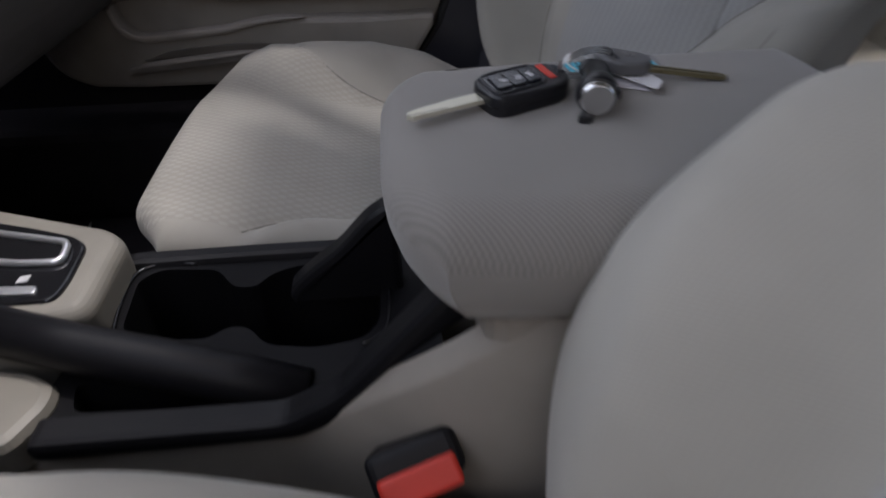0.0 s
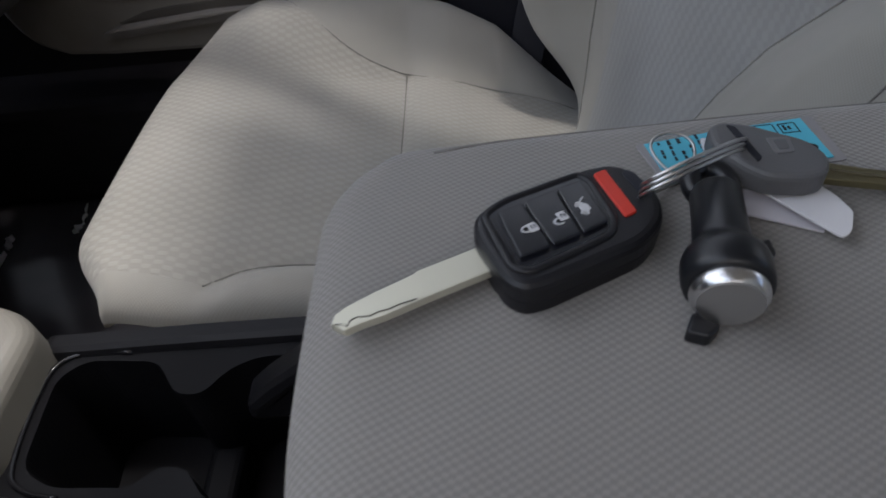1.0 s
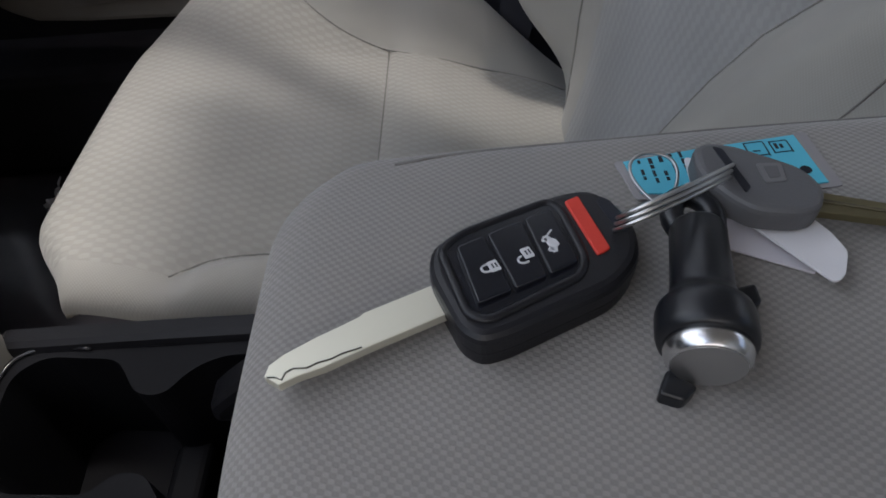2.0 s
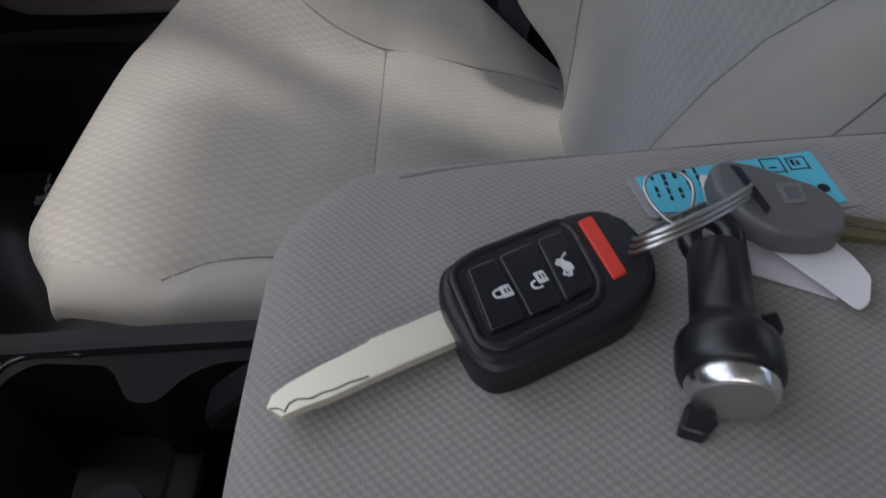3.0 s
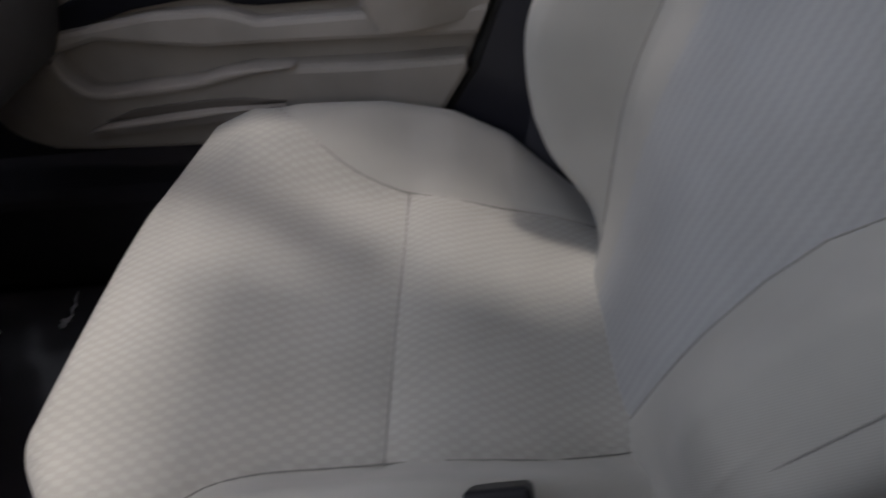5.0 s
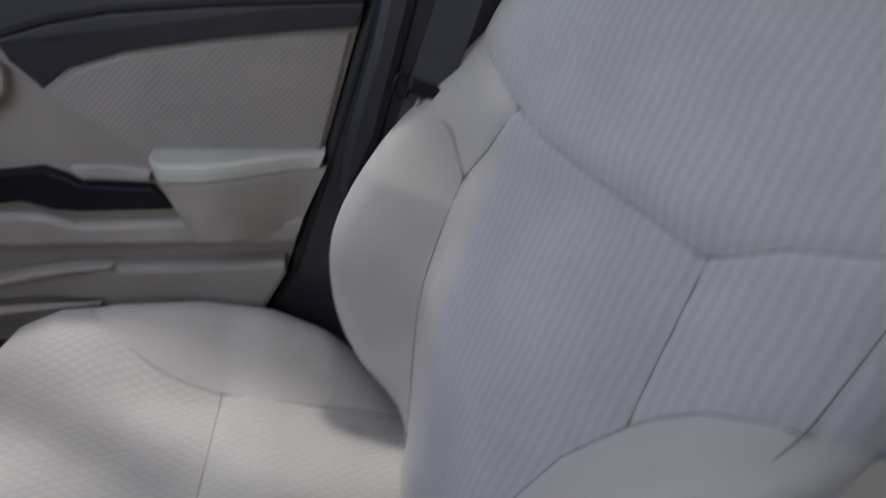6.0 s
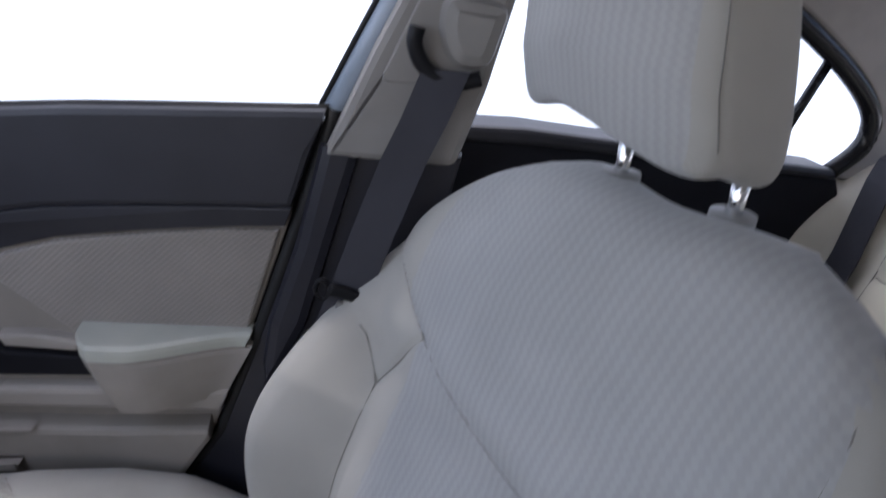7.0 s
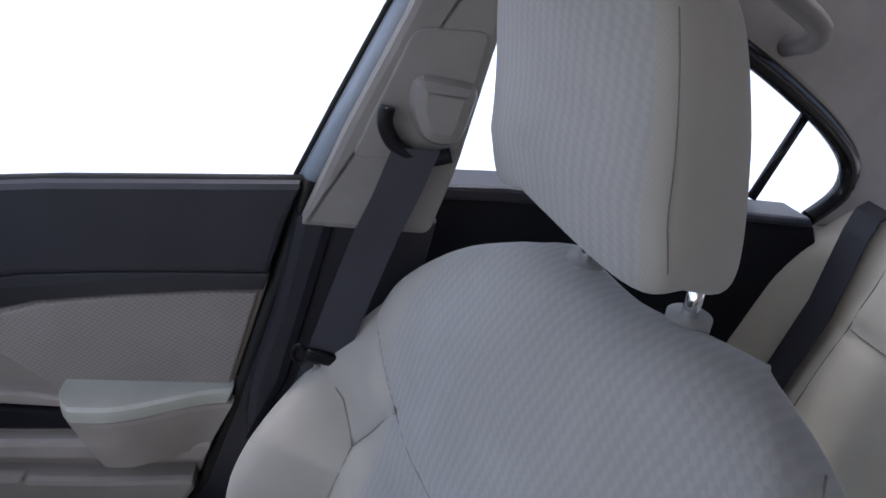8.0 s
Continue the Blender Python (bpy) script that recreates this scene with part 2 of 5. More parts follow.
def ribbon(points, across, thick=0.0012):
    """A flat strap along points, with the given half-width vectors."""
    bm = bmesh.new()
    rows = []
    for i, p in enumerate(points):
        p, a = Vector(p), Vector(across[i] if isinstance(across, list) else across)
        q = Vector(points[min(i + 1, len(points) - 1)]) - Vector(points[max(i - 1, 0)])
        nrm = a.cross(q).normalized() * thick
        rows.append([bm.verts.new(v) for v in (p - a + nrm, p + a + nrm, p + a - nrm, p - a - nrm)])
    for r0, r1 in zip(rows, rows[1:]):
        for k in range(4):
            j = (k + 1) % 4
            bm.faces.new((r0[k], r0[j], r1[j], r1[k]))
    bm.faces.new(rows[0][::-1])
    bm.faces.new(rows[-1])
    return bm


def rounded_axis(lo, hi, r0, r1, step, arc=7):
    """Stations from lo to hi with quarter rounds of r0 and r1 at the ends: place and drop of each."""
    pos, drop = [], []
    for k in range(arc):
        a = math.pi / 2 * k / arc
        pos.append(lo + r0 * (1 - math.cos(a)))
        drop.append(r0 * (1 - math.sin(a)))
    n = max(2, int((hi - lo - r0 - r1) / step))
    for k in range(n + 1):
        pos.append(lo + r0 + (hi - lo - r0 - r1) * k / n)
        drop.append(0.0)
    for k in range(arc - 1, -1, -1):
        a = math.pi / 2 * k / arc
        pos.append(hi - r1 * (1 - math.cos(a)))
        drop.append(r1 * (1 - math.sin(a)))
    return np.array(pos), np.array(drop)


def seam_depth(x, y, lines, width, depth):
    """How deep the seams press into a pad at plan points x, y."""
    out = np.zeros_like(x)
    for line in lines:
        best = np.full(x.shape, 9.0)
        for (ax, ay), (bx, by) in zip(line, line[1:]):
            lx, ly = bx - ax, by - ay
            t = np.clip(((x - ax) * lx + (y - ay) * ly) / (lx * lx + ly * ly + 1e-12), 0, 1)
            best = np.minimum(best, np.hypot(x - ax - t * lx, y - ay - t * ly))
        out += depth * np.exp(-((best / width) ** 2)) + depth * 0.9 * np.exp(-((best / (width * 5)) ** 2))
    return out


def pad(parent, xs, ys, top, place, skirt, lines, regions, tuck=0.01, plan=None, groove=(0.0042, 0.0026), side=None, thread=None):
    """An upholstered pad: a rounded top sheet over the plan xs by ys with pressed seams, split by regions(x, y) into (name, material, label) panels, and a skirt."""
    (px, dx), (py, dy) = xs, ys
    X, Y = np.meshgrid(px, py, indexing="ij")
    DX, DY = np.meshgrid(dx, dy, indexing="ij")
    if plan:
        X, Y = plan(X, Y)
    Z = top(X, Y) - (DX ** 4 + DY ** 4) ** 0.25 - seam_depth(X, Y, lines, *groove)
    n, m = X.shape
    rim = [(i, 0) for i in range(n)] + [(n - 1, j) for j in range(1, m)] + [(i, m - 1) for i in range(n - 2, -1, -1)] + [(0, j) for j in range(m - 2, 0, -1)]
    cx, cy = X.mean(), Y.mean()
    P = place(X.ravel(), Y.ravel(), Z.ravel())
    idx = np.arange(n * m).reshape(n, m)
    fc = [(idx[i, j], idx[i + 1, j], idx[i + 1, j + 1], idx[i, j + 1]) for i in range(n - 1) for j in range(m - 1)]
    mid = [(0.25 * (X[i, j] + X[i + 1, j] + X[i + 1, j + 1] + X[i, j + 1]), 0.25 * (Y[i, j] + Y[i + 1, j] + Y[i + 1, j + 1] + Y[i, j + 1])) for i in range(n - 1) for j in range(m - 1)]
    groups = {}
    for f, c in zip(fc, mid):
        groups.setdefault(regions(*c), []).append(f)
    uv = np.stack([X.ravel(), Y.ravel()], 1)
    # smooth normals over the whole sheet, so that panels meet without a shading step
    gx, gy = np.gradient(P.reshape(n, m, 3), axis=0), np.gradient(P.reshape(n, m, 3), axis=1)
    nrm = np.cross(gx, gy)
    nrm /= np.linalg.norm(nrm, axis=2, keepdims=True) + 1e-12
    nrm = nrm.reshape(-1, 3)
    for (name, mat, label), faces in groups.items():
        used = sorted({v for f in faces for v in f})
        back = {v: k for k, v in enumerate(used)}
        me = bpy.data.meshes.new(name)
        me.from_pydata([tuple(P[v]) for v in used], [], [tuple(back[v] for v in f) for f in faces])
        layer = me.uv_layers.new(name="UVMap")
        li = np.zeros(len(me.loops), np.int32)
        me.loops.foreach_get("vertex_index", li)
        layer.data.foreach_set("uv", uv[np.array(used)][li].ravel())
        ob = link(name, me, mat, None, label)
        me.normals_split_custom_set_from_vertices([tuple(nrm[v]) for v in used])
        under(ob, parent)
    # the sewn lines themselves
    flat = np.stack([X.ravel(), Y.ravel()], 1)
    for line in lines:
        pts = []
        for (ax, ay), (bx, by) in zip(line, line[1:]):
            k = max(1, int(math.hypot(bx - ax, by - ay) / 0.007))
            pts += [(ax + (bx - ax) * i / k, ay + (by - ay) * i / k) for i in range(k)]
        pts.append(line[-1])
        out = []
        for x, y in pts:
            if not (X.min() < x < X.max() and Y.min() < y < Y.max()):
                continue
            d = np.hypot(flat[:, 0] - x, flat[:, 1] - y)
            near = np.argsort(d)[:4]
            if d[near[0]] > 0.008:
                continue
            wts = 1 / (d[near] + 1e-5)
            out.append((x, y, float((Z.ravel()[near] * wts).sum() / wts.sum())))
        if len(out) > 3:
            q = np.array(out)
            for _ in range(4):
                q[1:-1, 2] = 0.25 * q[:-2, 2] + 0.5 * q[1:-1, 2] + 0.25 * q[2:, 2]
            under(part("seam", tube(place(q[:, 0], q[:, 1], q[:, 2] - (0.0002 if groove[0] > 0.002 else 0.0)), 0.0008 if groove[0] > 0.002 else 0.0006, 6), thread or THREAD_SHADED, None, "", True), parent)
    # skirt
    bm = bmesh.new()
    rings = []
    base = np.array([(X[i, j], Y[i, j], Z[i, j]) for i, j in rim])
    away = base[:, :2] - (cx, cy)
    away /= np.linalg.norm(away, axis=1)[:, None]
    for k, t in enumerate((0.0, 0.3, 0.65, 1.0)):
        q = base.copy()
        q[:, 2] = base[:, 2] * (1 - t) + (skirt if skirt is not None else base[:, 2] - 0.006) * t
        q[:, :2] -= away * tuck * (t ** 2)
        rings.append([bm.verts.new(v) for v in place(q[:, 0], q[:, 1], q[:, 2])])
    for r0, r1 in zip(rings, rings[1:]):
        for i in range(len(rim)):
            j = (i + 1) % len(rim)
            bm.faces.new((r0[i], r0[j], r1[j], r1[i]))
    if skirt is not None:
        bm.faces.new(rings[-1])
    return under(part("side_panel", bm, side or CLOTH_PLAIN, None, "", True), parent)


def lerp(x, table):
    return np.interp(x, [a for a, _ in table], [b for _, b in table])


def soft_lerp(x, table, r=0.03):
    """The table's value averaged over a stretch of about r on either side, for a rounded outline."""
    w = (1, 3, 5, 6, 5, 3, 1)
    return sum(k * lerp(x + r * (i - 3) / 2, table) for i, k in enumerate(w)) / sum(w)


def smooth01(t):
    t = np.clip(t, 0, 1)
    return t * t * (3 - 2 * t)


# ---- the car body and its surroundings ----
def slab_xz(outline, y, off, thick, bevel=0.004, slope=-0.12):
    """A trim panel on the passenger side, drawn in x and z; off is how far it stands into the cabin."""
    return prism(outline, lambda u, v, d: (u, y + slope * u - off + d, v), thick, bevel)


def structure(name, bm, mat, label, category, smooth=False):
    return tagged(part(name, bm, mat, None, "", smooth), label, category, kind="structure")


bm = bmesh.new()
bmesh.ops.create_grid(bm, x_segments=8, y_segments=8, size=150.0)
bmesh.ops.translate(bm, verts=bm.verts, vec=(0, 0, -0.36))
structure("ground", bm, PALE_GROUND, "pale bright concrete yard outside the car", "ground")

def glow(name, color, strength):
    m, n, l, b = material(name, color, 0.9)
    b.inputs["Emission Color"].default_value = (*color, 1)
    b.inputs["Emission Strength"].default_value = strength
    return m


# added glowing board: turns the passenger windows white and lights the cabin
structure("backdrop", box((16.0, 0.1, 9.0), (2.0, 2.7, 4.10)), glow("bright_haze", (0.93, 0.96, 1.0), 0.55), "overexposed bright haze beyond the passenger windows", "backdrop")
# unseen wall, added to keep low driver-side sky out of the cabin
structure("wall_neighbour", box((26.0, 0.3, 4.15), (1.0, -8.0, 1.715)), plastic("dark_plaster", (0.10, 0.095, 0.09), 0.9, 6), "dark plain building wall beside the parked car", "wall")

structure("floor", box((2.6, 1.62, 0.04), (0.35, -0.04, -0.02)), CARPET, "black carpeted car floor", "floor")
structure("wall_front", box((0.06, 1.62, 0.78), (-0.92, -0.04, 0.37)), CARPET, "black carpeted bulkhead below the windscreen", "wall")
structure("wall_rear", box((0.06, 1.62, 0.70), (1.60, -0.04, 0.33)), CARPET, "dark panel behind the rear seat", "wall")
structure("parcel_shelf", box((0.55, 1.50, 0.03), (1.36, -0.04, 0.70), 0.01), GREY_TRIM, "grey shelf under the rear window", "shelf")
bm = bmesh.new()
rows = []
for i in range(17):
    x = 0.08 + 1.20 * i / 16
    rise = 1.165 + 0.035 * math.sin(math.pi * (i / 16) ** 0.8) - 0.10 * max(0, i / 16 - 0.75)
    edge = 0.585 + 0.075 * min(1.0, max(0.0, (x - 0.28) / 0.15))
    rows.append([(x, -0.04 + (0.70 if s < 0 else edge + 0.04) * s, rise - 0.05 * abs(s) ** 3) for s in np.linspace(-1, 1, 15)])
verts = [[bm.verts.new(p) for p in r] for r in rows] + [[bm.verts.new((p[0], p[1], p[2] + 0.03)) for p in r] for r in rows]
for k in (0, 17):
    for i in range(16):
        for j in range(14):
            bm.faces.new((verts[k + i][j], verts[k + i + 1][j], verts[k + i + 1][j + 1], verts[k + i][j + 1]))
structure("ceiling", bm, HEADLINER, "grey cloth headliner of the car roof", "ceiling", True)

# driver's side, behind the camera: door wall below the window line, pillar and roof rail
structure("wall_driver", box((1.32, 0.07, 0.84), (-0.24, -0.82, 0.42), 0.01), BEIGE_DARK, "beige front door wall on the driver's side", "wall")
structure("wall_driver_rear", box((1.176, 0.07, 0.75), (1.010, -0.82, 0.375), 0.01), BEIGE_DARK, "beige rear door wall on the driver's side", "wall")
structure("pillar_driver", box((0.13, 0.05, 0.40), (0.42, -0.77, 0.98), 0.01), GREY_TRIM, "grey pillar between the driver's side windows", "pillar")
structure("rail_driver", box((1.5, 0.08, 0.07), (0.72, -0.73, 1.13), 0.02), GREY_TRIM, "grey roof rail over the driver's side windows", "trim")
for side, nm in ((-0.76, "pillar_front_driver"), (0.74, "pillar_front_passenger")):
    structure(nm, tube([(0.12, side * 0.80, 1.140), (0.02, side * 0.845, 1.105), (-0.11, side * 0.92, 1.06), (-0.30, side * 0.98, 1.00), (-0.57, side * 1.02, 0.90), (-0.84, side * 1.04, 0.80)], 0.035, 10), GREY_TRIM, "slanting grey windscreen pillar trim", "pillar", True)
structure("windscreen_header", box((0.195, 1.22, 0.04), (0.0375, -0.035, 1.150), 0.015), HEADLINER, "grey header over the windscreen", "trim")
# passenger side outer skin below the window line
structure("wall_passenger", box((2.5, 0.03, 0.71), (0.35, 0.86, 0.315), 0.01), CARPET, "black inner side wall of the car body", "wall")
structure("door_sill", box((2.4, 0.16, 0.20), (0.3, 0.80, 0.10), 0.02), CARPET, "black carpeted door sill", "trim")

# dashboard over the passenger footwell
bm = prism(fillet([(-0.425, 0.415), (-0.385, 0.49), (-0.365, 0.60), (-0.385, 0.70), (-0.46, 0.775), (-0.60, 0.82), (-0.89, 0.84), (-0.89, 0.45), (-0.62, 0.385)], 0.03),
           lambda u, v, d: (u, 0.13 + d, v), 0.60, 0.01)
dash = thing("dashboard", "dark grey plastic lower dashboard and glove box over the footwell", "dashboard")
under(part("glove_box_panel", bm, plastic("dark_grey_dash", (0.085, 0.080, 0.078), 0.6), None, "", False), dash)
bm = prism(fillet([(-0.36, 0.42), (-0.50, 0.38), (-0.88, 0.42), (-0.88, 0.80), (-0.50, 0.82), (-0.36, 0.74)], 0.03), lambda u, v, d: (u, -0.80 + d, v), 0.92, 0.01)
under(part("lower_panel", bm, BLACK_PLASTIC, None), dash)

# crumpled clear film over the mat in the footwell
CLEAR_FILM = plastic("clear_film_on_black", (0.042, 0.040, 0.046), 0.26, 60, 0.4, 0.16)
# near white for the film's folds: their glints are put into the colour
GLINT_FILM = plastic("folded_clear_film", (0.86, 0.86, 0.90), 0.10, 160, 0.3, 1.0)
mat = thing("floor_mat", "black floor mat under crumpled glossy protective film", "floor mat")
under(part("mat", prism(fillet([(-0.84, 0.16), (-0.27, 0.15), (-0.25, 0.62), (-0.84, 0.66)], 0.04), lambda u, v, d: (u, v, 0.016 - d), 0.014, 0.004), RUBBER), mat)
gx, gy = np.meshgrid(np.linspace(-0.83, -0.26, 96), np.linspace(0.155, 0.700, 86), indexing="ij")
gz = 0.020 + 0.0011 * np.sin(gx * 23 + 2.1 * np.sin(gy * 17)) * np.sin(gy * 31 + gx * 9) + 0.0004 * np.sin(gx * 71 + gy * 45)
me = bpy.data.meshes.new("film")
n1, n2 = gx.shape
me.from_pydata(np.stack([gx.ravel(), gy.ravel(), gz.ravel()], 1).tolist(), [], [(i * n2 + j, (i + 1) * n2 + j, (i + 1) * n2 + j + 1, i * n2 + j + 1) for i in range(n1 - 1) for j in range(n2 - 1)])
under(link("film", me, CLEAR_FILM, None, "glossy crumpled film", False), mat)

random.seed(11)
for (ax, ay), (bx, by), hgt in (((-0.684, 0.572), (-0.6885, 0.380), 0.016), ((-0.6885, 0.566), (-0.689, 0.500), 0.010), ((-0.692, 0.610), (-0.686, 0.580), 0.018), ((-0.700, 0.606), (-0.690, 0.602), 0.012), ((-0.590, 0.690), (-0.578, 0.628), 0.006), ((-0.578, 0.628), (-0.5835, 0.610), 0.014), ((-0.84, 0.655), (-0.82, 0.560), 0.010), ((-0.402, 0.345), (-0.424, 0.300), 0.007)):
    bm = bmesh.new()
    rows = []
    for k in range(9):
        t = k / 8
        x, y, w = ax + (bx - ax) * t + random.uniform(-0.003, 0.003), ay + (by - ay) * t, 0.0012 * (1 - abs(2 * t - 1) ** 3) + 0.0003
        rows.append([bm.verts.new((x + d * w, y, z)) for d, z in ((-1, 0.020), (-0.1, 0.020 + hgt * random.uniform(0.6, 1.0) * (1 - abs(2 * t - 1) ** 4)), (0.25, 0.020 + hgt * 0.6), (1.2, 0.020))])
    for r0, r1 in zip(rows, rows[1:]):
        for k in range(3):
            bm.faces.new((r0[k], r0[k + 1], r1[k + 1], r1[k]))
    under(part("fold", bm, GLINT_FILM), mat)

# ---- passenger door ----
DY = 0.695
door = thing("passenger_door", "closed car door with black upper panel, beige cloth insert, armrest and map pocket", "car door")
REAR_EDGE = [(0.252, 0.815), (0.212, 0.690), (0.172, 0.574), (0.145, 0.495), (0.102, 0.380), (0.056, 0.310), (0.022, 0.255)]


def door_part(name, outline, mat, off, thick=0.03, bevel=0.004, label="", smooth=False):
    return under(part(name, slab_xz(outline, DY, off, thick, bevel), mat, None, label, smooth), door)


door_part("door_panel", [(-0.66, 0.66), (-0.30, 0.715), (-0.10, 0.748), (0.0, 0.758), (0.225, 0.770)] + REAR_EDGE[1:] + [(-0.02, 0.258), (-0.27, 0.274), (-0.42, 0.270), (-0.50, 0.272), (-0.545, 0.292), (-0.570, 0.335), (-0.66, 0.42)], BEIGE_DARK, 0.0, 0.05)
# the black panel folds back below this line
CREASE = [(0.214, 0.708), (0.141, 0.706), (0.050, 0.702), (-0.044, 0.695), (-0.107, 0.684), (-0.165, 0.668)]
door_part("upper_panel", [(-0.66, 0.707), (-0.30, 0.764), (-0.10, 0.796), (0.0, 0.805), (0.10, 0.810), (0.252, 0.817), (0.236, 0.770)] + CREASE + [(-0.20, 0.665), (-0.40, 0.66), (-0.66, 0.60)], DOOR_BLACK, 0.018, 0.024, 0.008, "soft black upper door panel")
band = prism(CREASE + [(-0.160, 0.645), (-0.139, 0.613), (-0.107, 0.636), (-0.044, 0.655), (0.049, 0.669), (0.141, 0.679), (0.206, 0.683)],
             lambda u, v, d: (u, DY - 0.12 * u - 0.017 + 0.25 * max(0.0, float(lerp(u, CREASE[::-1])) - v) + d, v), 0.02, 0.003)
under(part("lower_band", band, DOOR_BLACK, None, "black panel edge turned back under a crease"), door)
door_part("cloth_insert", [(-0.132, 0.609), (-0.104, 0.632), (-0.044, 0.651), (0.049, 0.665), (0.141, 0.675), (0.200, 0.677), (0.172, 0.590), (0.155, 0.538), (0.05, 0.530), (-0.040, 0.524), (-0.062, 0.545)], CLOTH_DOOR, 0.007, 0.02, 0.004, "woven beige cloth insert")
def arm_loft(z_top, z_low, reach, skew):
    """A wedge that stands out of the door at its front end and runs flush towards the rear."""
    bm = bmesh.new()
    rings = []
    for t in np.linspace(0, 1, 22):
        x0 = -0.034 + 0.196 * t
        out = reach * (0.36 + 0.64 * (1 - smooth01((t - 0.25) / 0.75))) * (0.55 + 0.45 * math.sqrt(min(1.0, t / 0.10)))
        ring = []
        for off, z in ((-0.03, z_top), (out - 0.006, z_top), (out - 0.001, z_top - 0.003), (out, z_top - 0.009), (out * (0.96 if z_low < 0.5 else 1.0), 0.5 * (z_top + z_low)), (out * (0.84 if z_low < 0.5 else 1.0), z_low), (-0.03, z_low)):
            x = x0 + skew * (z_top - z) * (1 - t) - 0.50 * (z_top - z) * t
            ring.append(bm.verts.new((x, DY - 0.12 * x - off, z)))
        rings.append(ring)
    for r0, r1 in zip(rings, rings[1:]):
        for k in range(7):
            bm.faces.new((r0[k], r0[(k + 1) % 7], r1[(k + 1) % 7], r1[k]))
    bm.faces.new(rings[0])
    bm.faces.new(rings[-1][::-1])
    return bm


under(part("armrest_pad", arm_loft(0.546, 0.528, 0.062, 0.1), LIGHT_VINYL, None, "pale vinyl armrest pad"), door)
under(part("armrest_body", arm_loft(0.5278, 0.446, 0.060, 0.35), DOOR_BEIGE, None), door)
door_part("switch_panel", [(-0.50, 0.440), (-0.34, 0.495), (-0.219, 0.518), (-0.165, 0.524), (-0.142, 0.515), (-0.126, 0.504), (-0.045, 0.500), (-0.026, 0.470), (-0.138, 0.467), (-0.168, 0.470), (-0.200, 0.481), (-0.300, 0.469), (-0.50, 0.420)], SATIN_BLACK, 0.014, 0.03, 0.005, "black plastic switch panel and pull")
door_part("window_switch", fillet([(-0.268, 0.492), (-0.235, 0.499), (-0.235, 0.510), (-0.268, 0.503)], 0.003), GLOSS_BLACK, 0.019, 0.008, 0.002)
door_part("pull_lip", [(-0.125, 0.512), (-0.045, 0.508), (-0.040, 0.522), (-0.085, 0.530), (-0.130, 0.528)], DOOR_BEIGE, 0.016, 0.03, 0.004)
door_part("ledge", [(-0.60, 0.40), (-0.42, 0.447), (-0.35, 0.456), (-0.275, 0.466), (-0.200, 0.468), (-0.173, 0.464), (-0.143, 0.453), (-0.031, 0.457), (0.128, 0.462), (0.116, 0.426), (-0.152, 0.424), (-0.224, 0.422), (-0.36, 0.436), (-0.60, 0.38)], DOOR_BEIGE, 0.022, 0.04, 0.007)
# the opening of the map pocket, along its front and lower edge
POCKET = glide([(-0.426, 0.415), (-0.422, 0.394), (-0.410, 0.378), (-0.384, 0.369), (-0.303, 0.376), (-0.245, 0.382), (-0.206, 0.391), (-0.166, 0.397)], 4)
door_part("map_pocket", [(-0.59, 0.395), (-0.440, 0.440)] + POCKET + [(-0.019, 0.398), (0.100, 0.404), (0.102, 0.385), (0.056, 0.312), (0.020, 0.262), (-0.02, 0.266), (-0.27, 0.284), (-0.42, 0.279)] + glide([(-0.50, 0.280), (-0.540, 0.296), (-0.563, 0.320), (-0.574, 0.352)], 4), BEIGE_DARK, 0.030, 0.045, 0.008, "moulded map pocket wall")
door_part("pocket_lip", [(x, z + 0.003) for x, z in POCKET] + [(-0.110, 0.4005), (-0.166, 0.391), (-0.204, 0.384), (-0.245, 0.374), (-0.303, 0.367), (-0.386, 0.359), (-0.418, 0.368), (-0.432, 0.388), (-0.437, 0.415)], DOOR_BEIGE, 0.036, 0.02, 0.004)
door_part("step_strip", fillet([(-0.430, 0.314), (-0.395, 0.327), (-0.329, 0.336), (-0.243, 0.346), (-0.190, 0.349), (-0.130, 0.350), (-0.190, 0.340), (-0.243, 0.331), (-0.395, 0.310)], 0.008), DOOR_BEIGE, 0.046, 0.03, 0.006)
# thin dark panel: the shade of an uncut slot is put into its colour
door_part("step_slot", fillet([(-0.398, 0.329), (-0.350, 0.345), (-0.300, 0.352), (-0.230, 0.358), (-0.190, 0.359), (-0.130, 0.354), (-0.190, 0.346), (-0.243, 0.343), (-0.329, 0.333)], 0.004), SLOT_SHADE, 0.0325, 0.02, 0.002, "dark slot over the step strip")
door_part("handle_bezel", fillet([(-0.165, 0.640), (-0.205, 0.665), (-0.36, 0.665), (-0.36, 0.60), (-0.200, 0.590), (-0.172, 0.612)], 0.015), DOOR_BEIGE, 0.018, 0.03, 0.006)
door_part("inner_handle", fillet([(-0.190, 0.632), (-0.215, 0.643), (-0.33, 0.643), (-0.33, 0.618), (-0.205, 0.611)], 0.01), CHROME, 0.026, 0.012, 0.004, "chrome inner door handle")
SEAL = [(x + 0.010, DY - 0.12 * x - 0.004, z) for x, z in REAR_EDGE]
under(part("door_seal", tube(SEAL, 0.008, 8), RUBBER, None, "black rubber seal", True), door)
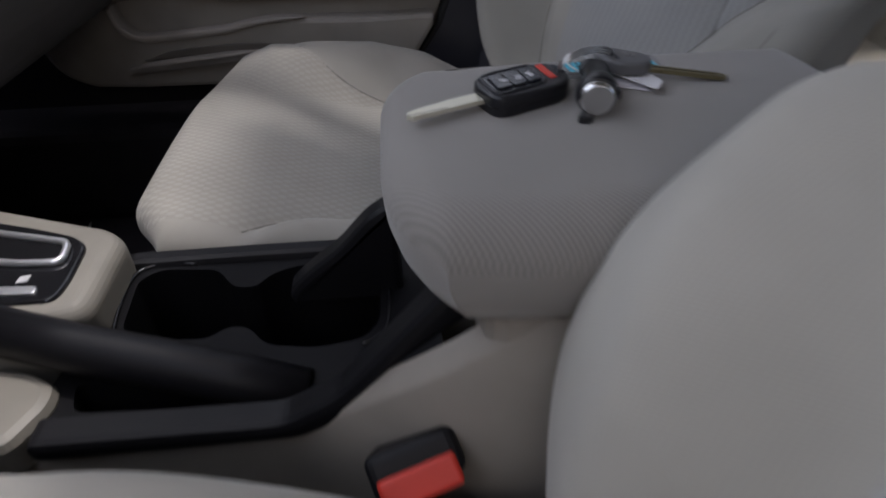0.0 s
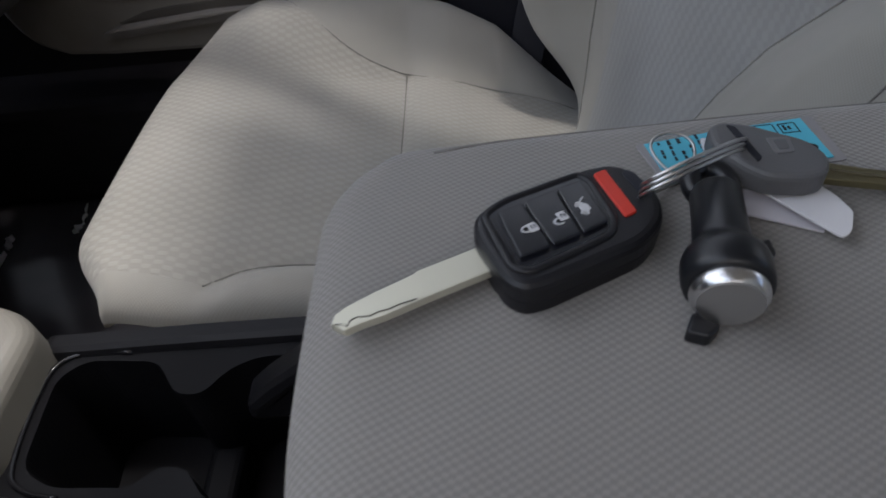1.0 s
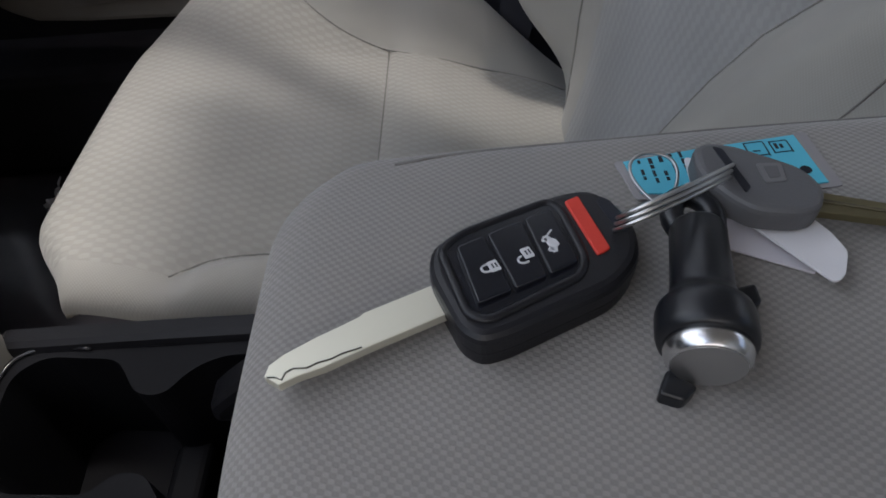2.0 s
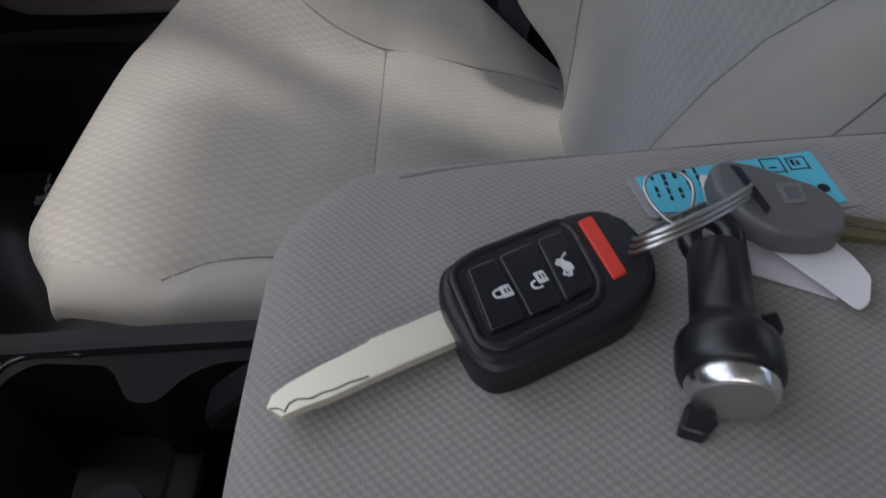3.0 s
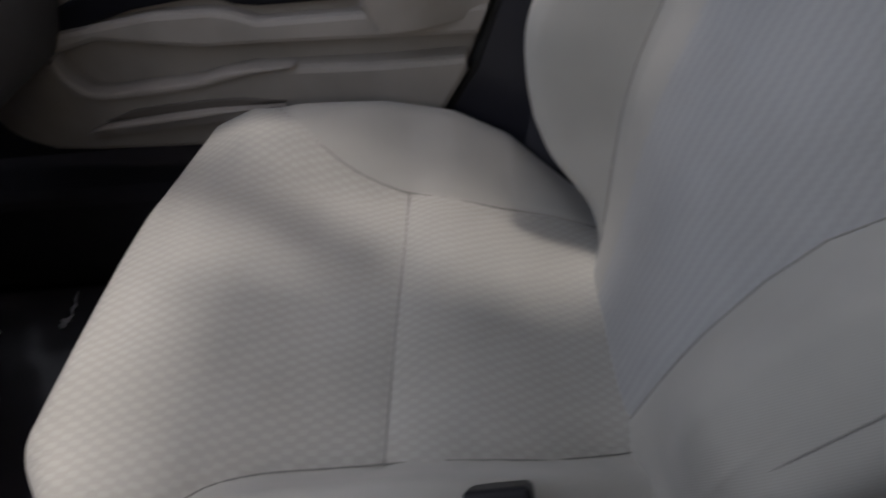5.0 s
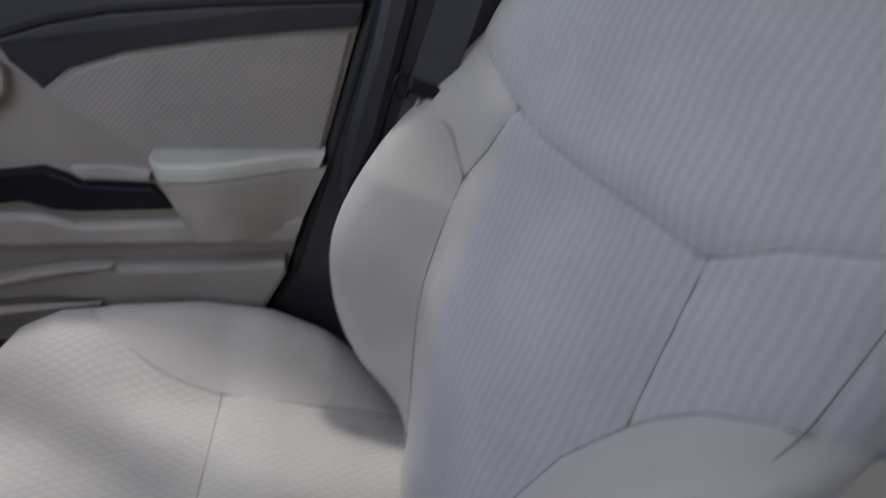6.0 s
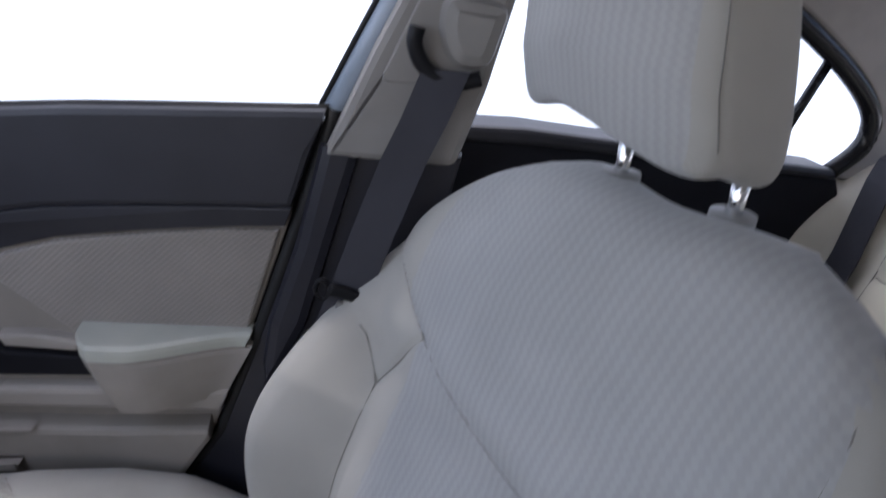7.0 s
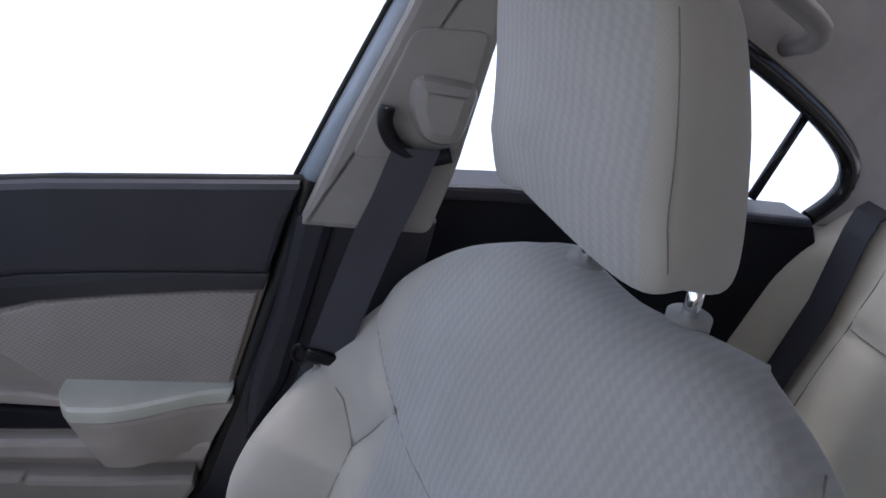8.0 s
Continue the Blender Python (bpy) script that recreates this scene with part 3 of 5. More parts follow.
# window frame of the door and its pane
frame_pts = [(0.260, 0.812), (0.302, 0.893), (0.350, 0.983), (0.388, 1.050), (0.413, 1.090)]
under(part("window_frame", tube([(x, DY - 0.12 * x + 0.006, z) for x, z in frame_pts], 0.0125, 12), FRAME_GREY, None, "blue-grey window frame", True), door)
under(part("trim_gap", tube([(x + 0.012, DY - 0.12 * x - 0.004, z - 0.004) for x, z in frame_pts], 0.0035, 6), RUBBER, None, "dark gap strip", True), door)
under(part("glass_edge", tube([(x - 0.013, DY - 0.12 * x + 0.004, z + 0.006) for x, z in frame_pts], 0.003, 6), RUBBER, None, "black glass run", True), door)
under(part("belt_strip", tube([(x, DY - 0.12 * x - 0.004, float(lerp(x, [(-0.66, 0.705), (-0.30, 0.762), (-0.10, 0.794), (0.0, 0.803), (0.10, 0.808), (0.26, 0.815)]))) for x in np.linspace(-0.64, 0.255, 16)], 0.006, 8), RUBBER, None, "", True), door)

# ---- centre pillar, passenger side ----
pillar = thing("centre_pillar", "grey upper pillar trim over a black lower cover", "pillar", kind="structure")


def pillar_part(name, outline, mat, off, thick=0.03, bevel=0.006, label=""):
    return under(part(name, slab_xz(outline, DY, off, thick, bevel), mat, None, label), pillar)


pillar_part("lower_cover", [(0.258, 0.775), (0.395, 0.775), (0.372, 0.66), (0.335, 0.55), (0.30, 0.40), (0.28, 0.20), (0.27, 0.02), (0.0, 0.02), (0.035, 0.255), (0.066, 0.312), (0.112, 0.385), (0.155, 0.500), (0.185, 0.585), (0.228, 0.70)], PILLAR_BLACK, 0.010, 0.06)
pillar_part("jamb", [(0.185, 0.797), (0.285, 0.797), (0.245, 0.62), (0.13, 0.62)], BLACK_PLASTIC, -0.022, 0.03)
pillar_part("cover_ridge", [(0.246, 0.782), (0.290, 0.782), (0.262, 0.68), (0.228, 0.560), (0.180, 0.46), (0.172, 0.50), (0.182, 0.560), (0.217, 0.665)], PILLAR_BLACK, 0.022, 0.04, 0.013)
pillar_part("upper_trim", fillet([(0.248, 0.770), (0.385, 0.766), (0.410, 0.845), (0.440, 0.980), (0.478, 1.12), (0.408, 1.12), (0.354, 0.990), (0.298, 0.880)], 0.010), GREY_TRIM, 0.024, 0.05, 0.008)
pillar_part("adjuster_cover", fillet([(0.303, 0.850), (0.360, 0.975), (0.428, 0.975), (0.404, 0.850)], 0.012), GREY_TRIM, 0.027, 0.02, 0.002)
pillar_part("adjuster_button", fillet([(0.360, 0.936), (0.424, 0.928), (0.408, 0.868), (0.372, 0.868), (0.356, 0.900)], 0.016), GREY_TRIM, 0.042, 0.02, 0.014)
ring_pts = [(0.336, 0.905), (0.334, 0.890), (0.342, 0.872), (0.358, 0.860), (0.378, 0.857), (0.398, 0.862)]
under(part("belt_guide", tube([(x, DY - 0.12 * x - 0.040, z) for x, z in glide(ring_pts, 5)], 0.0078, 10), BLACK_PLASTIC, None, "black belt guide loop", True), pillar)
belt = thing("seat_belt", "dark grey seat belt webbing running down the pillar", "seat belt")
strap = [(0.364, 0.606, 0.868), (0.345, 0.602, 0.820), (0.327, 0.600, 0.781), (0.300, 0.602, 0.705), (0.277, 0.606, 0.634), (0.245, 0.612, 0.54), (0.215, 0.620, 0.44), (0.19, 0.625, 0.30), (0.17, 0.63, 0.10)]
under(part("webbing", ribbon(strap, (0.0225, -0.004, 0.0)), WEBBING), belt)
TURN = Matrix.Rotation(radians(20), 4, "Y")
under(part("tongue_body", box((0.046, 0.010, 0.015), (0.274, 0.601, 0.630), 0.004, 2, TURN), BLACK_PLASTIC, None, "black latch tongue body"), belt)
under(part("tongue_plate", box((0.007, 0.003, 0.010), (0.264, 0.602, 0.616), 0.001, 1, TURN), STEEL, None, "steel latch plate"), belt)
under(part("tongue_loop", tube([(0.246 + 0.007 * math.cos(a), 0.606, 0.634 + 0.012 * math.sin(a)) for a in np.linspace(0, 2 * math.pi, 16)[:-1]], 0.0025, 6, True), BLACK_PLASTIC, None, "", True), belt)

# ---- rear side: door, quarter window, roof trim ----
rear_side = thing("rear_side_trim", "grey roof and rear pillar trim round the quarter window", "trim", kind="structure")
flat = lambda y: (lambda u, v, d: (u, y + d, v))
under(part("roof_trim", prism(glide([(0.40, 1.115), (0.60, 1.04), (0.764, 0.968), (0.882, 0.905), (0.955, 0.852), (0.990, 0.808), (0.988, 0.762), (0.950, 0.722)], 5) + [(1.45, 0.69), (1.45, 1.20), (0.40, 1.20)], flat(0.735), 0.016, 0.005), HEADLINER), rear_side)
under(part("window_seal", tube([(x, 0.742, z) for x, z in glide([(0.42, 1.10), (0.60, 1.03), (0.764, 0.958), (0.882, 0.893), (0.953, 0.843), (0.984, 0.805), (0.982, 0.766), (0.948, 0.732)], 5)], 0.013, 8), GLOSS_BLACK, None, "black window seal", True), rear_side)
under(part("window_divider", tube([(0.898, 0.748, 0.895), (0.852, 0.748, 0.760)], 0.007, 8), GLOSS_BLACK, None, "", True), rear_side)
under(part("lower_seal", tube([(0.948, 0.742, 0.732), (0.93, 0.742, 0.715), (0.90, 0.742, 0.69)], 0.012, 8), GLOSS_BLACK, None, "", True), rear_side)
rear_door = thing("rear_door", "closed rear car door with a black upper panel", "car door")
under(part("upper_panel", prism([(0.40, 0.772), (0.487, 0.770), (0.852, 0.738), (0.940, 0.730), (0.955, 0.702), (0.985, 0.690), (0.985, 0.50), (0.36, 0.50)], flat(0.715), 0.05, 0.008), LEDGE_BLACK), rear_door)
under(part("belt_ledge", prism([(0.40, 0.790), (0.487, 0.788), (0.852, 0.751), (0.925, 0.744), (0.930, 0.730), (0.852, 0.737), (0.487, 0.768), (0.40, 0.771)], flat(0.710), 0.06, 0.006), DOOR_BLACK), rear_door)
under(part("lower_panel", prism([(0.36, 0.55), (0.96, 0.55), (0.96, 0.10), (0.36, 0.10)], flat(0.718), 0.05, 0.008), BEIGE_DARK), rear_door)
handle = thing("grab_handle", "grey plastic grab handle on the roof rail", "grab handle")
arc = [(0.690, 0.735, 1.062), (0.698, 0.705, 1.055), (0.715, 0.688, 1.045), (0.770, 0.684, 1.016), (0.806, 0.684, 0.997), (0.820, 0.686, 0.984), (0.822, 0.698, 0.972), (0.822, 0.735, 0.962)]
under(part("grip", tube(glide(arc, 4), 0.0125, 12), GREY_TRIM, None, "", True), handle)


# ---- seats ----

LOWER = [(-0.226, 0.180), (-0.19, 0.174), (-0.16, 0.169), (-0.130, 0.164), (-0.09, 0.153), (-0.06, 0.147), (0.21, 0.140)]
INNER = [(-0.130, 0.165), (-0.118, 0.173), (-0.100, 0.186), (-0.068, 0.197), (-0.028, 0.204), (0.016, 0.210), (0.065, 0.213), (0.13, 0.222), (0.182, 0.232), (0.23, 0.240)]
OUTER = [(-0.125, 0.625), (-0.105, 0.598), (-0.085, 0.579), (-0.060, 0.561), (-0.032, 0.549), (0.0, 0.541), (0.024, 0.537), (0.06, 0.531), (0.11, 0.529), (0.155, 0.529), (0.20, 0.528), (0.24, 0.527)]

INNER, OUTER = glide(INNER, 4), glide(OUTER, 4)


def build_seat(mirror, shift=(0.0, 0.0), turn=0.0):
    """A front seat; mirror=None for the passenger's, or the y about which the driver's is its mirror image."""
    def seat_place(x, y, z):
        if mirror is not None:
            y = 2 * mirror - y
        return np.stack([x + shift[0], y, z + shift[1] + (0.0 if mirror is None else 0.058)], 1)

    def world_place(x, y, z):
        if mirror is not None:
            y = 2 * mirror - y
            c, s, dx, dy = math.cos(turn), math.sin(turn), x - 0.20, y + 0.40
            x, y = 0.20 + c * dx - s * dy, -0.40 + s * dx + c * dy
        return np.stack([x + shift[0], y, z + shift[1]], 1)

    name = "passenger_seat" if mirror is None else "driver_seat"
    seat = thing(name, "beige cloth front car seat with patterned centre panels and side bolsters", "car seat", group="front seats")

    # cushion
    RIDGE = [(-0.26, 0.340), (-0.20, 0.362), (-0.158, 0.378), (-0.10, 0.380), (0.0, 0.374), (0.08, 0.354), (0.145, 0.322), (0.22, 0.252), (0.28, 0.20)]

    def top(x, y):
        base = 0.352 - 0.05 * smooth01((x + 0.20) / 0.22) - 0.058 * smooth01((x - 0.02) / 0.20)
        yi = lerp(x, INNER)
        fade = smooth01((x + 0.17) / 0.12)
        inner = 0.030 * smooth01((yi - y) / 0.035) * fade * (1 - 0.5 * smooth01((x - 0.12) / 0.12))
        puff = 0.006 * np.cos(np.clip((x + 0.09) / 0.11, -1, 1) * math.pi / 2) + 0.005 * np.cos(np.clip((x - 0.12) / 0.10, -1, 1) * math.pi / 2)
        across = np.clip((y - 0.36) / 0.20, -1, 1)
        z = base + inner + puff * (1 - across ** 2) + 0.006 * (1 - across ** 2)
        k = smooth01((y - lerp(x, [(-0.25, 0.46), (-0.05, 0.505), (0.03, 0.520), (0.14, 0.505), (0.22, 0.47)])) / 0.105)
        return z * (1 - k) + lerp(x, RIDGE) * k

    def plan(x, y):
        # the front edge bows forward a little and the outer rear corner runs in
        c = (y - 0.385) / 0.24
        x = x + 0.012 * np.clip(c, 0, 2) ** 2 * smooth01((-x - 0.05) / 0.15) + 0.016 * smooth01((c - 0.55) / 0.5) * smooth01((-x - 0.10) / 0.13)
        x = x + 0.042 * smooth01((-c - 0.66) / 0.38) ** 1.3 * smooth01((-x - 0.10) / 0.13)
        y = y + 0.012 * smooth01((-x - 0.12) / 0.12) * smooth01((-c - 0.4) / 0.6)
        y = y - 0.032 * smooth01((x - 0.06) / 0.20) * smooth01((y - 0.45) / 0.15)
        return x, y

    seams = [INNER, OUTER, [(0.016, 0.210), (0.019, 0.32), (0.023, 0.46), (0.024, 0.537)]]

    def regions(x, y):
        if y < lerp(x, LOWER):
            return ("inner_border", CLOTH_PLAIN, "")
        if x > -0.130 and y < lerp(x, INNER):
            return ("inner_bolster", CLOTH_PLAIN, "")
        if x > -0.125 and y > lerp(x, OUTER):
            return ("outer_bolster", CLOTH_PLAIN, "")
        return ("front_panel", CLOTH_BASKET, "basket-weave cloth") if x < 0.018 else ("rear_panel", CLOTH_FINE, "finely woven cloth")

    pad(seat, rounded_axis(-0.256, 0.275, 0.034, 0.03, 0.0042), rounded_axis(0.139, 0.648, 0.034, 0.035, 0.0042), top, seat_place, None, seams, regions, 0.03, plan)
    base = box((0.42, 0.40, 0.11), (0.03, 0.390, 0.160), 0.02)
    rails = [box((0.50, 0.03, 0.10), (0.02, y, 0.05), 0.004) for y in (0.20, 0.57)]
    parts = [("seat_base", base, BLACK_PLASTIC), ("rail", rails[0], BLACK_PLASTIC), ("rail", rails[1], BLACK_PLASTIC), ("side_valance", box((0.44, 0.02, 0.10), (0.03, 0.172, 0.19), 0.008), BLACK_PLASTIC)]
    for nm, b, mat in parts:
        if mirror is not None:
            bmesh.ops.transform(b, matrix=Matrix.Translation((shift[0], 2 * mirror, 0)) @ Matrix.Diagonal((1, -1, 1, 1)), verts=b.verts)
        under(part(nm, b, mat), seat)

    # backrest: local u to the car's middle, v up the back, n out of its face
    O, W = np.array((0.238, 0.3345, 0.25)), np.array((0.355, 0.133, 0.925))
    U = np.array((0.35, -0.937, 0.0))
    U /= np.linalg.norm(U)
    W -= U * (U @ W)
    W /= np.linalg.norm(W)
    N = np.cross(U, W)
    N = N if N[0] < 0 else -N

    def back_place(u, v, n):
        p = O + np.outer(u, U) + np.outer(v, W) + np.outer(n, N)
        return world_place(p[:, 0], p[:, 1], p[:, 2])

    LEFT = [(-0.06, -0.11), (0.04, -0.150), (0.09, -0.205), (0.13, -0.248), (0.17, -0.269), (0.21, -0.278), (0.27, -0.274), (0.33, -0.264), (0.39, -0.259), (0.43, -0.256), (0.47, -0.250), (0.525, -0.228), (0.568, -0.192), (0.60, -0.165), (0.62, -0.115), (0.64, -0.045)]
    RIGHT = [(-0.06, 0.17), (0.05, 0.202), (0.20, 0.224), (0.30, 0.230), (0.42, 0.238), (0.50, 0.241), (0.545, 0.233), (0.575, 0.224), (0.60, 0.204), (0.62, 0.172), (0.64, 0.118), (0.66, 0.05), (0.70, -0.10)]

    # seams as (v, u)
    EDGE_L = [(-0.04, -0.10), (0.06, -0.135), (0.11, -0.150), (0.166, -0.160), (0.243, -0.166), (0.30, -0.168), (0.335, -0.172), (0.373, -0.202), (0.395, -0.250)]
    STRIP = [(-0.04, -0.065), (0.09, -0.098), (0.19, -0.109), (0.28, -0.116), (0.36, -0.120), (0.42, -0.115)]
    LINK = [(0.335, -0.172), (0.385, -0.140), (0.421, -0.117)]
    VEE = [(0.490, -0.265), (0.467, -0.215), (0.449, -0.178), (0.421, -0.117), (0.408, -0.07), (0.396, 0.0), (0.390, 0.055), (0.382, 0.100), (0.390, 0.117), (0.412, 0.150), (0.445, 0.235)]
    DROP = [(0.382, 0.103), (0.325, 0.106), (0.247, 0.108)]
    EDGE_R = [(-0.04, 0.056), (0.03, 0.060), (0.09, 0.062), (0.15, 0.068), (0.195, 0.079), (0.223, 0.094), (0.247, 0.108), (0.268, 0.124), (0.295, 0.151), (0.315, 0.185), (0.328, 0.235)]
    SIDE_R = [(0.05, 0.168), (0.157, 0.186), (0.208, 0.192), (0.266, 0.199), (0.324, 0.203), (0.45, 0.212), (0.555, 0.198), (0.592, 0.186), (0.605, 0.178)]
    # the line along which the outer bolster swells out
    SWELL = EDGE_L[:6] + [(0.36, -0.185), (0.43, -0.208), (0.50, -0.238), (0.56, -0.27)]

    def btop(v, u):
        a, b = soft_lerp(v, LEFT), soft_lerp(v, RIGHT, 0.045)
        s = (2 * u - a - b) / (b - a)
        low = smooth01(v / (0.10 if mirror is None else 0.20))
        outer = 0.080 * smooth01((lerp(v, SWELL) - u + 0.012) / 0.085) * (1 - 0.82 * smooth01((v - 0.24) / 0.30)) * low
        inner = (0.046 if mirror is None else 0.064) * smooth01((u - lerp(v, EDGE_R) + 0.008) / 0.075) * (1 - 0.5 * smooth01((v - 0.22) / 0.12)) * low
        lumbar = 0.014 * np.exp(-(((v - 0.20) / 0.12) ** 2)) * (1 - np.clip(np.abs(s) / 0.5, 0, 1) ** 2)
        upper = 0.016 * (1 - s ** 2) * smooth01((v - 0.36) / 0.06)
        foot = (0.020 + 0.36 * u) * (1 - smooth01((v - 0.01) / 0.22)) * (1 if mirror is None else 0)
        return outer + inner + lumbar + upper + foot - 0.030 * smooth01((v - 0.50) / 0.14)

    def bplan(v, t):
        a, b = soft_lerp(v, LEFT), soft_lerp(v, RIGHT, 0.045)
        u = 0.5 * (a + b) + t * 0.5 * (b - a)
        # the top edge sinks a little between the headrest posts
        return v - 0.009 * np.exp(-(((u - 0.01) / 0.055) ** 2)) * smooth01((v - 0.50) / 0.12), u

    bseams = [EDGE_L, LINK, VEE, DROP, EDGE_R, SIDE_R] if mirror is None else []

    def bregions(v, u):
        if v > lerp(u, [(b, a) for a, b in VEE]):
            if u < -0.165:
                return ("shoulder_panel", CLOTH_PLAIN, "")
            return ("upper_panel", CLOTH_RIBS, "ribbed cloth") if u < lerp(v, SIDE_R) else ("inner_side", CLOTH_PLAIN, "")
        if u < lerp(v, EDGE_L):
            return ("outer_bolster", CLOTH_PLAIN, "")
        if u < lerp(v, STRIP):
            return ("side_strip", CLOTH_PLAIN, "")
        if v < lerp(u, [(b, a) for a, b in EDGE_R]) and u > 0.03:
            return ("inner_bolster", CLOTH_PLAIN, "") if u < lerp(v, SIDE_R) else ("inner_side", CLOTH_PLAIN, "")
        return ("lower_panel", CLOTH_RIBS, "ribbed cloth")

    back = thing("backrest", "", "")
    back.parent = seat
    lat, fall = rounded_axis(-1.0, 1.0, 0.20, 0.20, 0.016, 8)
    pad(back, rounded_axis(-0.06, 0.636, 0.03, 0.05, 0.0045), (lat, fall * 0.20), btop, lambda v, u, n: back_place(u, v, n), -0.105, bseams, bregions, 0.03, bplan)
    # headrest with its two posts
    head = thing("headrest", "", "")
    head.parent = seat
    for side in (False, True):
        bm = bmesh.new()
        bmesh.ops.create_cube(bm, size=2.0)
        bmesh.ops.subdivide_edges(bm, edges=bm.edges[:], cuts=26, use_grid_fill=True)
        drop = []
        for fa in bm.faces:
            c = fa.calc_center_median()
            plain = abs(c.x) > 0.93 or (c.y < -0.2)
            if plain != side:
                drop.append(fa)
        bmesh.ops.delete(bm, geom=drop, context="FACES")
        layer = bm.loops.layers.uv.new("UVMap")
        local = {}
        for v in bm.verts:
            x, y, z = v.co
            m = max(abs(x), abs(y), abs(z))
            p = 6.6
            k = m / (abs(x) ** p + abs(y) ** p + abs(z) ** p) ** (1 / p) if m else 1
            x, y, z = x * k, y * k, z * k
            u = 0.1075 * x * (1.115 + 0.05 * z if x < 0 else (1.0 - 0.14 * z) * (1 - max(0.0, -y) * (0.06 + 0.07 * z)))
            w = 0.100 * z - 0.020 * max(0.0, -y) * max(0.0, -z) + float(lerp(x, HR_FOOT)) * max(0.0, -z)
            n = (0.047 if y > 0 else 0.040) * y * (1 - (0.10 if y > 0 else 0.36) * z) + 0.014 * (1 - x * x) * (1 if y > 0 else 0.3) - 0.010 * (1 - z * z) - 0.030 * max(0.0, -z - 0.35) * max(0.0, y)
            local[v] = (u, w, n)
            q = HR_C + u * HR_U + w * HR_W + n * HR_N
            v.co = world_place(*[np.array([c]) for c in q])[0]
        for fa in bm.faces:
            for lp in fa.loops:
                lp[layer].uv = (local[lp.vert][1], local[lp.vert][2 if side else 0])
        under(part("side_panel" if side else "front_panel", bm, CLOTH_PLAIN if side else CLOTH_RIBS, None, "" if side else "ribbed cloth", True), head)
    seam = [HR_C + 0.1054 * (1.0 - 0.14 * z) * HR_U + (0.100 * z - 0.015 * max(0.0, -z)) * HR_W + (0.0385 - 0.010 * (1 - z * z) - 0.026 * max(0.0, -z - 0.35)) * HR_N for z in np.linspace(-0.66, 0.8, 17)]
    under(part("seam", tube(world_place(*np.array(seam).T), 0.0005, 6), THREAD_GREY, None, "", True), head)
    for s in (-1, 1):
        a = HR_O + (0.005 + s * 0.050) * HR_P - Vector((0, 0, 0.03))
        b = HR_O + (0.005 + s * 0.050) * HR_P + Vector((0, 0, 0.048))
        a, b = np.array(a), np.array(b)
        post = under(part("post", tube(world_place(*np.array([a, b]).T), 0.0062, 14), CHROME, None, "chrome post", True), head)
        pts = world_place(*np.array([a + (0, 0, 0.020), a + (0, 0, 0.034)]).T)
        under(part("collar", tube(pts, 0.0165, 20), COLLAR, None, "grey post collar", True), head)
    return seat


# how far the headrest's lower edge rises, from its outer to its inner end
HR_FOOT = [(-1.0, 0.003), (-0.80, 0.013), (-0.60, 0.022), (-0.40, 0.027), (0.0, 0.020), (1.0, -0.008)]
# headrest: foot between its posts, middle of its cushion, and its own axes
HR_O = np.array((0.517, 0.443, 0.810))
HR_P = np.array((0.458, -0.889, 0.0))
HR_C = np.array((0.487, 0.483, 0.938))
HR_U = np.array((0.245, -0.965, 0.05))
HR_U /= np.linalg.norm(HR_U)
HR_W = np.array((-0.035, 0.05, 0.995))
HR_W -= HR_U * (HR_U @ HR_W)
HR_W /= np.linalg.norm(HR_W)
HR_N = np.cross(HR_U, HR_W)
HR_N = HR_N if HR_N[0] < 0 else -HR_N
COLLAR = plastic("grey_collar", (0.25, 0.245, 0.24), 0.5)

build_seat(None)
build_seat(-0.012, (-0.15, 0.06), radians(15))

# rear bench
bench = thing("rear_bench", "pale beige cloth rear seat bench", "car seat")
def bench_place(u, v, n):
    return np.stack([0.86 + 0.34 * v + 0.92 * -n, u, 0.30 + 0.92 * v + 0.34 * n], 1)
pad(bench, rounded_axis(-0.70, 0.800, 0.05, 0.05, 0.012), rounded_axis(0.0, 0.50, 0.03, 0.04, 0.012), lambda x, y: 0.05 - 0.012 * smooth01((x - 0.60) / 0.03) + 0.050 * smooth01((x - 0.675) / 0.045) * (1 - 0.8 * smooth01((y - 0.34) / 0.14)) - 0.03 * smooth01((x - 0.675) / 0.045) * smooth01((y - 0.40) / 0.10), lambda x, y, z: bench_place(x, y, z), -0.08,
    [[(0.575, 0.0), (0.597, 0.25), (0.610, 0.36), (0.628, 0.47)], [(0.22, 0.0), (0.22, 0.49)], [(0.20, 0.362), (0.606, 0.350)], [(0.705, 0.05), (0.722, 0.36), (0.742, 0.42)]], lambda x, y: ("side_bolster", CLOTH_LIT_REAR, "") if x > 0.61 else ("back_panel", CLOTH_LIT_REAR, ""))
under(part("cushion", box((0.50, 1.40, 0.16), (0.66, 0.0, 0.26), 0.05, 4), CLOTH_LIT_REAR, None, "", True), bench)
rear_belt = thing("rear_seat_belt", "dark seat belt webbing over the rear seat back", "seat belt")
strap_rear = [(0.690, 0.50, 0.030), (0.684, 0.485, 0.048), (0.677, 0.455, 0.052), (0.650, 0.350, 0.053), (0.640, 0.245, 0.053), (0.628, 0.10, 0.053)]
under(part("webbing", ribbon([bench_place(np.array([a]), np.array([b]), np.array([n]))[0] for a, b, n in strap_rear], (0.003, 0.0235, 0.0)), WEBBING), rear_belt)

